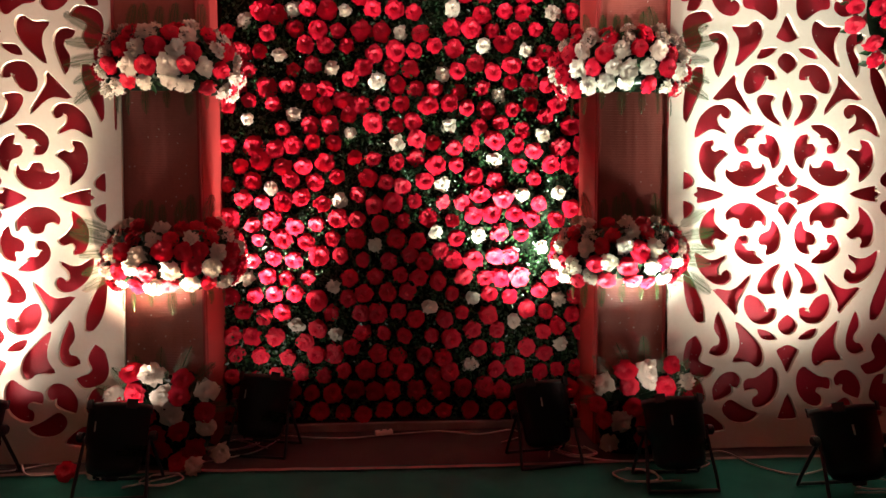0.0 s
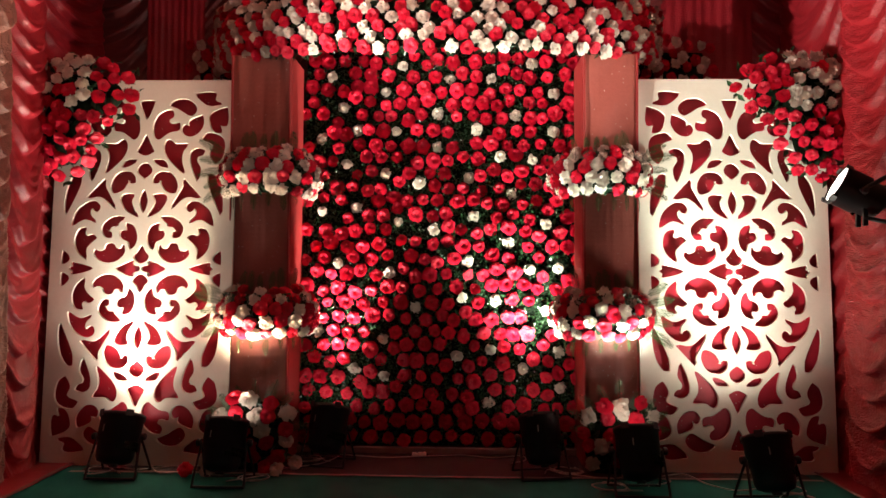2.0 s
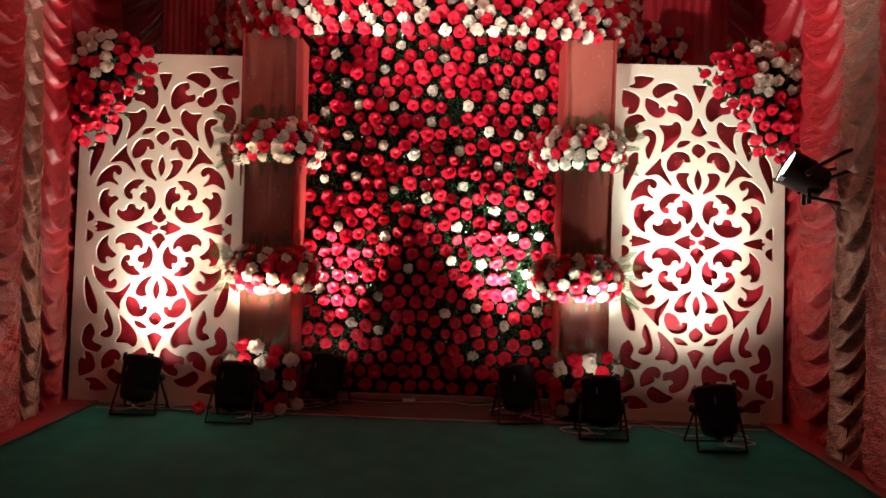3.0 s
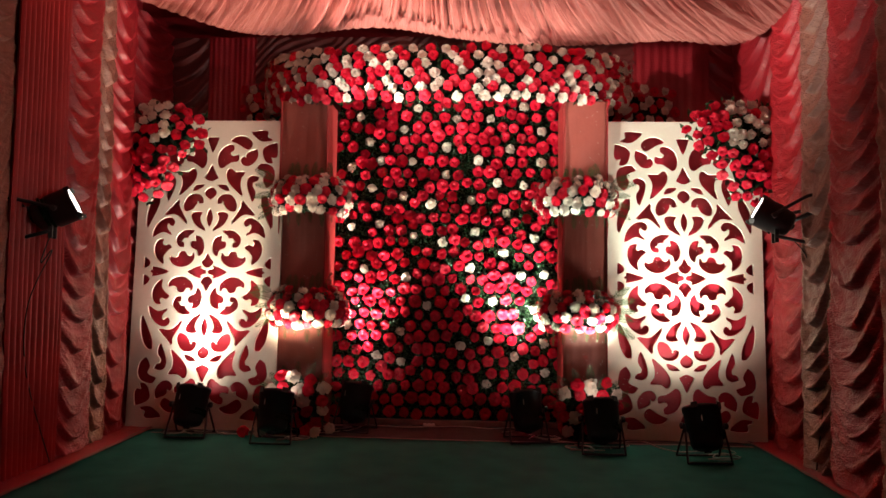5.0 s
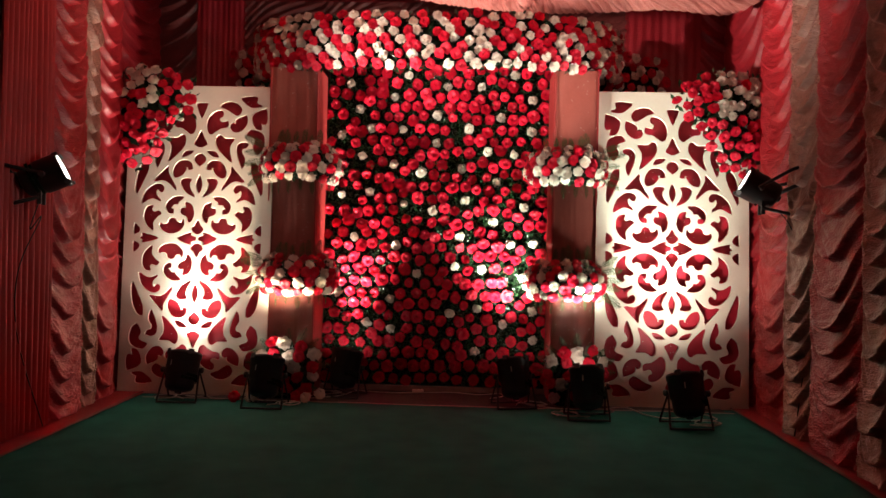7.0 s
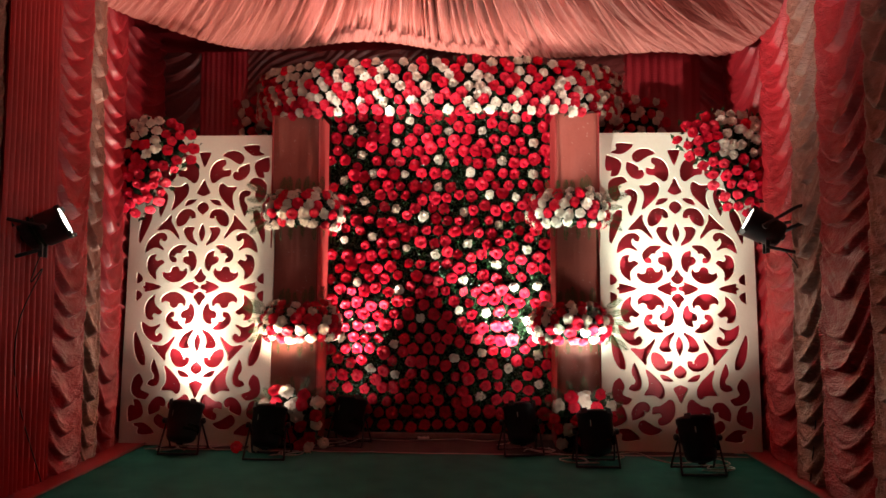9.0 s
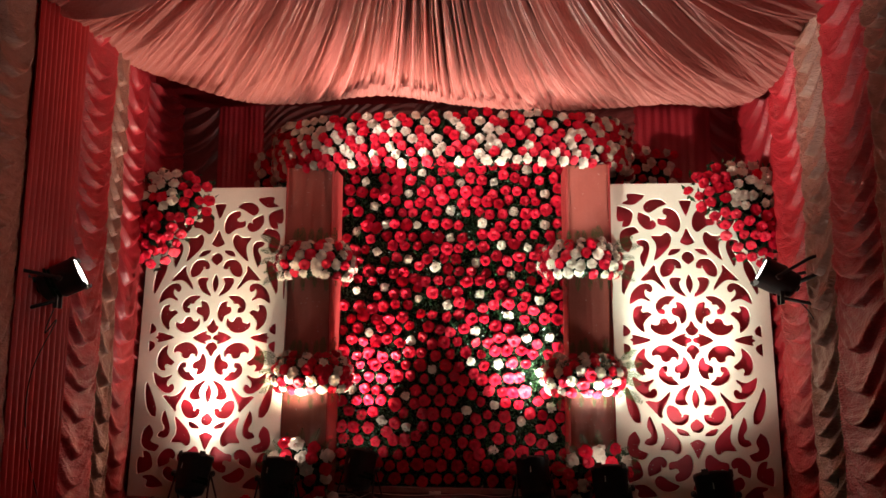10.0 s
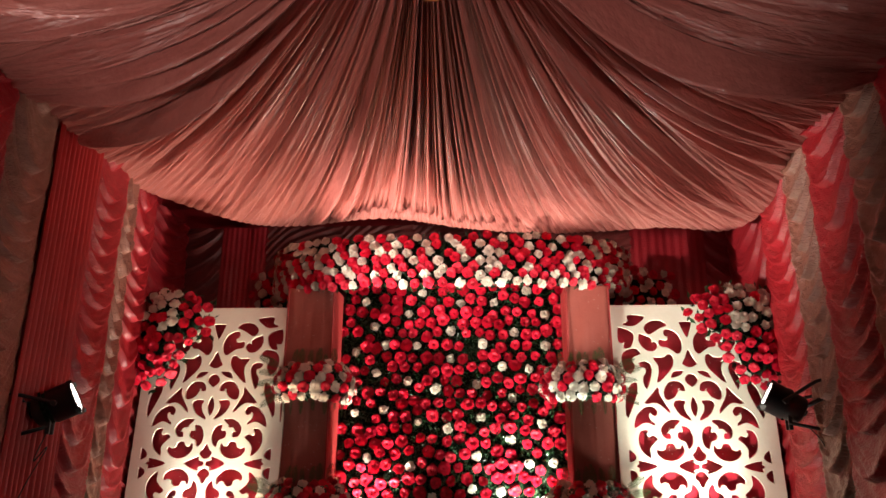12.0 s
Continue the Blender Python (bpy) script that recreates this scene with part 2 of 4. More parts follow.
def ceiling_point(a, s):
    th = 2 * math.pi * a
    d = Vector((math.cos(th), math.sin(th)))
    x1, y1 = RIGHT + 0.05, 0.12
    tx = ((x1 - HUB.x) if d.x > 0 else (LEFT - 0.05 - HUB.x)) / (d.x if abs(d.x) > 1e-6 else 1e-6)
    ty = ((y1 - HUB.y) if d.y > 0 else (-6.2 - HUB.y)) / (d.y if abs(d.y) > 1e-6 else 1e-6)
    reach = 1.0 / ((1 / tx) ** 8 + (1 / ty) ** 8) ** 0.125
    ex, ey = HUB.x + d.x * reach, HUB.y + d.y * reach
    back = max(0.0, min(1.0, (ey + 0.9) / 0.9))
    edge = EAVE + 0.04 * noise.noise((ex * 1.3, ey * 1.3, 0))
    edge -= back * (0.18 + 0.05 * ex + 0.05 * math.sin(ex * 3.1 + 0.5))
    drift = 0.25 * noise.noise((th * 2, s * 1.5, 4.0))
    fold = 0.5 * noise.noise((math.cos(th) * 9, math.sin(th) * 9, 0.3 + drift)) + 0.45 * (0.6 - 2.2 * abs(noise.noise((math.cos(th) * 21, math.sin(th) * 21, 7.1 + drift)))) + 0.34 * (0.5 - 2 * abs(noise.noise((math.cos(th) * 48, math.sin(th) * 48, 2.1 + drift)))) + 0.16 * (0.5 - 2 * abs(noise.noise((math.cos(th) * 95, math.sin(th) * 95, 5.3 + drift))))
    r = 0.04 + 0.96 * s
    z = edge + (HUB.z - edge) * (1 - r) ** 2.5 - 0.04 * math.sin(math.pi * r)
    z += fold * 0.42 * math.sin(math.pi * (0.06 + r * 0.94)) + 0.022 * (0.6 - abs(math.sin(a * math.pi * 300 + 7 * noise.noise((math.cos(th) * 12, math.sin(th) * 12, s * 0.5))))) * (0.2 + 0.8 * r) * min(1.0, 0.5 + (1 - r) * 6)
    turn = 0.02 * noise.noise((math.cos(th) * 14, math.sin(th) * 14, 3.0)) * math.sin(math.pi * r)
    px, py = HUB.x + (ex - HUB.x) * r - d.y * turn, HUB.y + (ey - HUB.y) * r + d.x * turn
    return (px, py, z)


bm = sheet(2600, 26, ceiling_point, lambda a, s: (a, s))
ceiling = new("ceiling", mesh_of("ceiling", bm, CEILING_CLOTH))
tagged(ceiling, "salmon-pink cloth ceiling, pleated in a fan towards a central hub", "ceiling", kind="structure")
roof = new("ceiling_top", mesh_of("ceiling_top", box(LEFT - 0.5, RIGHT + 0.5, FRONT, BACK + 0.2, 4.8, 4.86), DARK_SATIN, False))
tagged(roof, "maroon tent roof above the draped ceiling", "ceiling", kind="structure")
for name, x0, x1, y0, y1 in (("wall_top_north", LEFT - 0.5, RIGHT + 0.5, BACK + 0.2, BACK + 0.24), ("wall_top_west", LEFT - 0.54, LEFT - 0.5, FRONT, BACK + 0.2), ("wall_top_east", RIGHT + 0.5, RIGHT + 0.54, FRONT, BACK + 0.2), ("wall_top_south", LEFT - 0.5, RIGHT + 0.5, FRONT - 0.04, FRONT)):
    ob = new(name, mesh_of(name, box(x0, x1, y0, y1, 0, 4.86), DARK_SATIN, False))
    tagged(ob, "maroon outer cloth wall of the tent", "wall", kind="structure")

# ---- curtains ----
def swag(name, along, y0, y1, mat, label, seed, pitch=0.185, sag=0.27, depth=0.066, out=1, shift=0.0, edge=0.12):
    """A gathered swag curtain: scalloped folds that droop between two gathered edges. along: 'y' on a side wall, 'x' on the back."""
    base = (LEFT if out > 0 else RIGHT) - out * shift
    width = abs(y1 - y0)

    def f(a, b):
        z = 0.02 + b * (EAVE + 0.03)
        arch = 1 - (2 * a - 1) ** 2
        skew = 0.12 * noise.noise((seed, z * 1.1, 5.0))
        hang = max(0.0, 1 - (2 * a - 1 - skew) ** 2)
        wob = 0.035 * noise.noise((a * 2 + seed, z * 1.4, seed)) + 0.012 * noise.noise((a * 5, z * 5, seed + 4))
        q = (z + sag * hang * (1 + 0.45 * noise.noise((seed, z * 1.7, 2.0))) + wob) / (pitch * (1 + 0.2 * noise.noise((seed * 3.1, z * 0.8, 9.0))))
        g = q - math.floor(q)
        size = 0.65 + 0.7 * abs(noise.noise((math.floor(q) * 3.7, seed, 0.5)))
        lip = (1 - g) ** 1.2 if g > edge else (1 - edge) ** 1.2 * (g / edge) ** 0.7
        crease = 1 - abs(2 * ((q * 3.3 + 1.3 * noise.noise((a * 3, z * 3, seed))) % 1.0) - 1)
        gather = noise.noise((a * 2.2 + seed, q * 4.5, seed)) * (0.4 + 1.2 * (1 - arch))
        d = depth * size * (0.18 + 0.82 * arch ** 0.6) * lip + 0.012 * crease * lip + 0.009 * gather + 0.03 * arch ** 0.5
        d += 0.018 * noise.noise((a * 3 + seed, z * 0.7, 1.0)) + 0.005 * noise.noise((a * 7, z * 22, seed))
        c = y0 - 0.012 * (1 if y1 > y0 else -1) + a * (y1 - y0) * (1 + 0.024 / width) + 0.012 * noise.noise((z * 2.0, seed, a * 2))
        return (base + out * (0.02 + d), c, z) if along == "y" else (c, BACK + 0.02 - d, z)

    ob = new(name, mesh_of(name, sheet(*((40, 460) if max(y0, y1) > -4.2 else (12, 140)), f), mat))
    return tagged(ob, label, "curtain", "swag curtains of the tent")


def pleated(name, y0, y1, mat, label, count, out=1):
    base = LEFT if out > 0 else RIGHT

    def f(a, b):
        z = 0.02 + b * (EAVE + 0.03)
        u = a + 0.012 * noise.noise((a * 4, z * 0.8, 3.0))
        d = 0.028 * (0.5 + 0.5 * math.cos(2 * math.pi * count * u)) ** 0.7 + 0.02 * noise.noise((a * 3, z * 0.5, 6.0))
        return (base + out * (0.05 + d), y0 + a * (y1 - y0), z)

    ob = new(name, mesh_of(name, sheet(count * 9, 30, f), mat))
    return tagged(ob, label, "curtain", "pleated curtains of the tent")


RED_SWAG = "red satin curtain gathered into drooping scallops"
BEIGE_SWAG = "beige satin curtain gathered into drooping scallops"
swag("swag_curtain", "y", -1.12, -0.69, RED_SATIN, RED_SWAG, 1.3)
swag("swag_curtain", "y", -0.69, -0.47, BEIGE_SATIN, BEIGE_SWAG, 2.7, shift=0.03)
swag("swag_curtain", "y", -0.48, -0.12, DARK_SATIN, "maroon satin curtain in the corner, gathered into scallops", 3.9, shift=0.05)
swag("swag_curtain", "y", -0.12, 0.74, DARK_SATIN, "maroon satin curtain in the corner, gathered into scallops", 3.1, shift=0.12)
pleated("pleated_curtain", -1.61, -1.11, PLEAT_CLOTH, "red cloth curtain in narrow straight pleats", 11)
y, k = -1.6, 0
while y > FRONT + 0.5:
    w = 0.39 if k % 2 == 0 else 0.5
    swag("swag_curtain", "y", y - w, y, BEIGE_SATIN if k % 2 == 0 else RED_SATIN, BEIGE_SWAG if k % 2 == 0 else RED_SWAG, 5.1 + k * 1.7)
    y, k = y - w, k + 1
swag("swag_curtain", "y", -0.12, 0.74, DARK_SATIN, "maroon satin curtain in the corner, gathered into scallops", 8.4, out=-1, shift=0.06)
swag("swag_curtain", "y", -0.7, -0.12, RED_SATIN, RED_SWAG, 12.9, out=-1, shift=0.04)
y, k = -0.7, 0
while y > FRONT + 0.5:
    w = 0.34 if k % 2 == 0 else 0.55
    swag("swag_curtain", "y", y - w, y, BEIGE_SATIN if k % 2 == 0 else RED_SATIN, BEIGE_SWAG if k % 2 == 0 else RED_SWAG, 21.1 + k * 1.9, out=-1, pitch=0.17, sag=0.25, depth=0.078, edge=0.08)
    y, k = y - w, k + 1


def rear_gathered(x0, x1, mat, label, seed):
    """Fine folds that run slantwise down to one side."""
    def f(a, b):
        z = 0.02 + b * (EAVE + 0.03)
        q = z * 13 + (1 - a) ** 2 * 5 + 0.7 * noise.noise((a * 2, z * 2, seed))
        d = 0.022 * (1 - abs(2 * (q % 1.0) - 1)) ** 0.7 + 0.02 * noise.noise((a * 4, q * 3, seed)) + 0.012 * noise.noise((a * 9, q * 8, seed))
        return (x0 + a * (x1 - x0), BACK - 0.02 - d, z)

    ob = new("swag_curtain", mesh_of("swag_curtain", sheet(36, 300, f), mat))
    tagged(ob, label, "curtain", "swag curtains of the tent")


def rear_pleated(x0, x1, seed):
    def f(a, b):
        z = 0.02 + b * (EAVE + 0.03)
        d = 0.004 * (0.5 + 0.5 * math.cos(2 * math.pi * 9 * (a + 0.01 * noise.noise((a * 4, z, seed))))) + 0.02 * noise.noise((a * 3, z * 0.6, seed))
        return (x0 + a * (x1 - x0), BACK - 0.03 - d, z)

    ob = new("pleated_curtain", mesh_of("pleated_curtain", sheet(81, 20, f), DARK_SATIN))
    tagged(ob, "maroon cloth curtain in shallow straight pleats on the rear wall", "curtain", "pleated curtains of the tent")


REAR = "brownish satin curtain on the rear wall in fine slanting gathers"
swag("swag_curtain", "x", LEFT - 0.36, -2.45, BROWN_SATIN, "brownish satin curtain in the rear corner, gathered into scallops", 40.3)
rear_pleated(-2.46, -2.02, 3.0)
for x, w, seed in ((-2.03, 0.7, 4.0), (-1.34, 0.7, 9.0), (-0.65, 0.7, 14.0), (0.04, 0.7, 19.0), (0.73, 0.62, 24.0)):
    rear_gathered(x, x + w, BROWN_SATIN, REAR, seed)
rear_pleated(1.34, 2.0, 5.0)
swag("swag_curtain", "x", 1.99, RIGHT + 0.36, DARK_SATIN, "maroon satin curtain in the rear corner, gathered into scallops", 47.2)


# ---- flowers ----
def ruffled_mesh(name, seed, mat, rings, ruffle):
    """A ruffled cloth flower of unit radius that faces +z. rings: radius, height, points round the rim."""
    rnd = random.Random(seed)
    bm = bmesh.new()
    for r, h, sides in rings:
        phase = rnd.uniform(0, 6)
        cx, cy = rnd.uniform(-0.1, 0.1), rnd.uniform(-0.1, 0.1)
        mid = bm.verts.new((cx, cy, h - 0.34))
        inner, outer = [], []
        lobes = rnd.choice((4, 5, 5, 6))
        for k in range(sides):
            a = 2 * math.pi * k / sides + phase
            wave = ruffle * (1 if k % 2 else -1) * rnd.uniform(0.3, 1.3)
            rr = r * rnd.uniform(1 - 1.5 * ruffle, 1 + 0.7 * ruffle) * (1 + 0.07 * math.cos(lobes * a))
            inner.append(bm.verts.new((cx + 0.55 * rr * math.cos(a), cy + 0.55 * rr * math.sin(a), h + 0.3 * wave - 0.04)))
            outer.append(bm.verts.new((cx + rr * math.cos(a + 0.4 * wave), cy + rr * math.sin(a + 0.4 * wave), h + wave + 0.1 - 0.16 * r)))
        for k in range(sides):
            m = (k + 1) % sides
            bm.faces.new((mid, inner[k], inner[m]))
            bm.faces.new((inner[k], outer[k], outer[m], inner[m]))
    return mesh_of(name, bm, mat)


def rose_mesh(name, seed, mat):
    """A tight cup of crinkled petals, hollow in the middle."""
    return ruffled_mesh(name, seed, mat, ((0.9, -0.3, 14), (1.0, -0.06, 18), (0.96, 0.18, 18), (0.82, 0.4, 16), (0.62, 0.5, 12), (0.36, 0.46, 9)), 0.125)


def carnation_mesh(name, seed, mat):
    return ruffled_mesh(name, seed, mat, ((1.0, -0.1, 22), (0.95, 0.14, 20), (0.8, 0.34, 18), (0.62, 0.52, 14), (0.36, 0.64, 10)), 0.17)


RED_ROSES = [rose_mesh("red_rose", 10 + k, RED_PETAL) for k in range(6)]
WHITE_BLOOMS = [carnation_mesh("white_carnation", 30 + k, WHITE_PETAL) for k in range(5)]


def facing(place, normal, size, spin):
    q = Vector(normal).normalized().to_track_quat("Z", "Y").to_matrix().to_4x4()
    return Matrix.Translation(place) @ q @ Matrix.Rotation(spin, 4, "Z") @ Matrix.Diagonal((size[0], size[1], size[2], 1))


def bloom(parent, place, normal, radius, white, rnd):
    n = Vector(normal).normalized() + Vector((rnd.uniform(-0.22, 0.22), rnd.uniform(-0.22, 0.22), rnd.uniform(-0.22, 0.22)))
    s = radius * rnd.uniform(0.9, 1.12)
    m = facing(place, n, (s * rnd.uniform(0.88, 1.08), s * rnd.uniform(0.88, 1.08), s * rnd.uniform(0.8, 1.05)), rnd.uniform(0, 6.28))
    if white:
        return piece("white_carnation", rnd.choice(WHITE_BLOOMS), parent, m)
    return piece("red_rose", rnd.choice(RED_ROSES), parent, m)


def leaf_into(bm, place, normal, length, rnd, width=0.45):
    q = (Vector(normal).normalized() + Vector((rnd.uniform(-0.7, 0.7), rnd.uniform(-0.7, 0.7), rnd.uniform(-0.7, 0.7)))).to_track_quat("Z", "Y")
    spin = rnd.uniform(0, 6.28)
    d, s = Vector((math.cos(spin), math.sin(spin), 0)), Vector((-math.sin(spin), math.cos(spin), 0))
    p = Vector(place)
    v = [p - q @ (d * length * 0.5), p + q @ (s * length * width * 0.5 + Vector((0, 0, length * 0.1))), p + q @ (d * length * 0.5), p + q @ (-s * length * width * 0.5 + Vector((0, 0, length * 0.1)))]
    bm.faces.new([bm.verts.new(c) for c in v])


def fern_mesh(name, seed):
    """A fern frond along +y, one metre long, that droops."""
    rnd = random.Random(seed)
    bm = bmesh.new()
    tube([(0, t, -0.25 * t * t) for t in (0, 0.25, 0.5, 0.75, 1.0)], 0.012, 5, bm)
    for k in range(26):
        t = 0.12 + 0.86 * k / 26
        long = 0.19 * math.sin(math.pi * (0.12 + 0.8 * t)) + 0.02
        for side in (-1, 1):
            z = -0.25 * t * t
            tip = (side * long * rnd.uniform(0.9, 1.1), t + long * 0.35, z - 0.1 * long)
            w = 0.005
            v = [(0, t - w, z), (side * long * 0.5, t + long * 0.1 - w, z + 0.02), tip, (side * long * 0.5, t + long * 0.16 + w, z + 0.02), (0, t + w, z)]
            bm.faces.new([bm.verts.new(c) for c in v])
    return mesh_of(name, bm, FERN)


FERNS = [fern_mesh("fern_frond", 60 + k) for k in range(3)]


def frond(parent, place, way, length, up=(0, -1, 0.3)):
    y = Vector(way).normalized()
    z = Vector(up) - y * Vector(up).dot(y)
    z.normalize()
    x = y.cross(z)
    m = Matrix((x, y, z)).transposed().to_4x4()
    return piece("fern_frond", FERNS[int(abs(place[0] * 997 + place[2] * 499)) % 3], parent, Matrix.Translation(place) @ m @ Matrix.Scale(length, 4))


# ---- rose wall ----
WALL_X0, WALL_X1, WALL_TOP = -1.2, 0.68, 2.86


def wall_y(z):
    return 0.3 + 0.045 * z


WHITE_AT = ((-1.01, 2.56), (-0.64, 2.46), (-0.93, 2.35), (-0.83, 2.19), (-0.56, 2.18), (-1.08, 2.13), (-0.9, 1.95), (-0.63, 1.88), (-1.06, 1.62), (-0.83, 1.65), (-0.54, 1.55), (-0.3, 1.5),
            (-0.4, 1.82), (-0.28, 2.07), (-0.28, 2.31), (-0.52, 2.64), (-0.19, 2.55), (0.09, 2.55), (0.37, 2.65), (0.52, 2.44), (0.26, 2.29), (-0.01, 2.19), (0.51, 2.17), (0.15, 2.0),
            (0.37, 1.98), (-0.06, 1.86), (0.23, 1.75), (-0.03, 1.59), (0.46, 1.54), (-0.95, 1.27), (-0.6, 1.2), (-0.07, 1.29), (0.21, 1.41), (0.35, 1.23), (0.54, 1.24), (-0.1, 1.04),
            (0.12, 1.02), (0.45, 0.95), (-0.42, 0.97), (-1.08, 0.81), (-0.64, 0.76), (-0.83, 0.56), (-0.63, 0.51), (-0.14, 0.65), (0.09, 0.69), (0.3, 0.57), (0.54, 0.68), (0.07, 0.34), (0.55, 0.44))


def flower_wall():
    rnd = random.Random(5)
    top = thing("flower_wall", pose(0, 0, 0), "tall backdrop wall of red cloth roses dotted with white carnations over dark leaves", "flower wall")
    part("backing", sheet(20, 30, lambda a, b: (WALL_X0 + a * (WALL_X1 - WALL_X0), wall_y(b * WALL_TOP) + 0.045, 0.05 + b * (WALL_TOP - 0.05))), MAT_BACK, top, "dark leafy mat")
    part("foot_board", box(WALL_X0, WALL_X1, 0.27, 0.3, 0.008, 0.05, 0.004), TAPE, top, "pinkish wooden foot board")
    leaves = bmesh.new()
    for _ in range(30000):
        x, z = rnd.uniform(WALL_X0, WALL_X1), rnd.uniform(0.06, WALL_TOP)
        leaf_into(leaves, (x, wall_y(z) + 0.02 + rnd.uniform(-0.03, 0.02), z), (0, -1, 0.3), rnd.uniform(0.013, 0.025), rnd, 0.7)
    tagged(part("leaf_mat", leaves, LEAF, top, "small dark green plastic leaves"), kind="stuff")
    reds = []
    z, row, step = 0.12, 0, 0.113
    while z < WALL_TOP - 0.02:
        x = WALL_X0 + 0.04 + (step / 2 if row % 2 else 0)
        while x < WALL_X1 - 0.02:
            px, pz = x + rnd.uniform(-0.035, 0.035), z + rnd.uniform(-0.03, 0.03)
            if all((px - a) ** 2 + (pz - b) ** 2 > 0.0036 for a, b in WHITE_AT):
                reds.append((px, pz))
            x += step
        z, row = z + step * 0.87, row + 1
    # push crowded roses apart; the white ones stay where they are
    every = np.array(list(WHITE_AT) + reds)
    for _ in range(14):
        gap = every[:, None, :] - every[None, :, :]
        far = np.sqrt((gap ** 2).sum(2)) + np.eye(len(every)) * 9
        push = (gap / far[:, :, None] * np.clip(0.104 - far, 0, None)[:, :, None]).sum(1) * 0.35
        push[:len(WHITE_AT)] = 0
        every += push
        every[:, 0] = np.clip(every[:, 0], WALL_X0 + 0.01, WALL_X1 - 0.01)
        every[:, 1] = np.clip(every[:, 1], 0.1, WALL_TOP)
    every[len(WHITE_AT):] += [[rnd.uniform(-0.013, 0.013), rnd.uniform(-0.013, 0.013)] for _ in reds]
    spots = [(float(x), float(z), k < len(WHITE_AT)) for k, (x, z) in enumerate(every)]
    low = sorted(spots, key=lambda s: s[1])
    reds, rest = 0, []
    for x, z, white in low:
        if white or reds < 300:
            reds += 0 if white else 1
            bloom(top, (x, wall_y(z) + rnd.uniform(-0.02, 0.012), z), (0, -1, rnd.uniform(-0.1, 0.2)), 0.041 if white else 0.048 * rnd.uniform(0.9, 1.1), white, rnd)
        else:
            rest.append((x, z))
    joined = bmesh.new()
    for x, z in rest:
        src = rnd.choice(RED_ROSES)
        s = 0.048 * rnd.uniform(0.82, 1.18)
        m = facing((x, wall_y(z) + rnd.uniform(-0.02, 0.012), z), (rnd.uniform(-0.2, 0.2), -1, rnd.uniform(-0.25, 0.2)), (s, s, s), rnd.uniform(0, 6.28))
        n = len(joined.verts)
        joined.from_mesh(src)
        joined.verts.ensure_lookup_table()
        bmesh.ops.transform(joined, matrix=m, verts=joined.verts[n:])
    tagged(part("upper_roses", joined, RED_PETAL, top, "red cloth roses of the upper rows", True), kind="stuff")


# ---- carved panels ----
# Openings of one quarter, in metres from the panel's middle: outwards, upwards.
HEART_SCROLLS = (
    ((0.151, 0.0), (0.09, 0.03), (0.045, 0.045), (0.05, 0.025), (0.03, 0.012), (0.012, 0.008), (0.012, -0.008), (0.03, -0.012), (0.05, -0.025), (0.045, -0.045), (0.09, -0.03)),
    ((0.287, 0.117), (0.262, 0.104), (0.226, 0.117), (0.213, 0.15), (0.174, 0.154), (0.154, 0.124), (0.119, 0.124), (0.106, 0.15), (0.104, 0.104), (0.147, 0.058), (0.2, 0.045), (0.252, 0.058), (0.287, 0.091)),
    ((0.102, 0.285), (0.056, 0.268), (0.034, 0.209), (0.043, 0.157), (0.067, 0.128), (0.082, 0.176), (0.128, 0.202), (0.128, 0.235), (0.098, 0.239), (0.093, 0.261)),
    ((0.108, 0.326), (0.174, 0.326), (0.226, 0.294), (0.245, 0.255), (0.226, 0.209), (0.189, 0.202), (0.193, 0.228), (0.213, 0.235), (0.187, 0.274), (0.154, 0.277), (0.148, 0.294)),
)
SIDE_SCROLLS = (
    ((0.343, 0.255), (0.389, 0.242), (0.409, 0.176), (0.389, 0.111), (0.337, 0.062), (0.343, 0.124), (0.311, 0.17), (0.278, 0.196), (0.302, 0.211), (0.337, 0.202), (0.356, 0.228)),
    ((0.291, 0.0), (0.356, 0.02), (0.422, 0.033), (0.415, 0.01), (0.435, 0.0), (0.415, -0.01), (0.422, -0.033), (0.356, -0.02)),
    ((0.478, 0.111), (0.44, 0.062), (0.48, 0.03)),
    ((0.435, 0.277), (0.409, 0.36), (0.35, 0.415), (0.298, 0.425), (0.268, 0.402), (0.275, 0.372), (0.294, 0.375), (0.311, 0.394), (0.328, 0.372), (0.32, 0.333), (0.281, 0.296), (0.356, 0.32)),
    ((0.239, 0.574), (0.35, 0.454), (0.258, 0.463), (0.165, 0.385), (0.213, 0.47), (0.242, 0.529)),
    ((0.138, 0.457), (0.111, 0.473), (0.059, 0.47), (0.076, 0.437), (0.063, 0.385), (0.027, 0.333), (0.095, 0.372), (0.128, 0.418)),
)
UPPER_SCROLLS = (
    ((0.196, 0.496), (0.2, 0.548), (0.161, 0.607), (0.102, 0.617), (0.063, 0.594), (0.054, 0.555), (0.082, 0.555), (0.095, 0.574), (0.115, 0.535), (0.134, 0.509), (0.174, 0.49)),
    ((0.141, 0.653), (0.115, 0.689), (0.05, 0.696), (0.095, 0.666)),
    ((0.259, 0.80), (0.18, 0.80), (0.134, 0.825), (0.115, 0.783), (0.134, 0.725), (0.193, 0.66), (0.243, 0.614), (0.222, 0.692), (0.226, 0.75)),
    ((0.364, 0.757), (0.318, 0.768), (0.282, 0.744), (0.282, 0.679), (0.325, 0.564), (0.338, 0.64), (0.312, 0.692), (0.321, 0.725), (0.347, 0.734)),
    ((0.39, 0.607), (0.396, 0.535), (0.478, 0.346), (0.48, 0.43), (0.461, 0.535), (0.422, 0.6)),
)
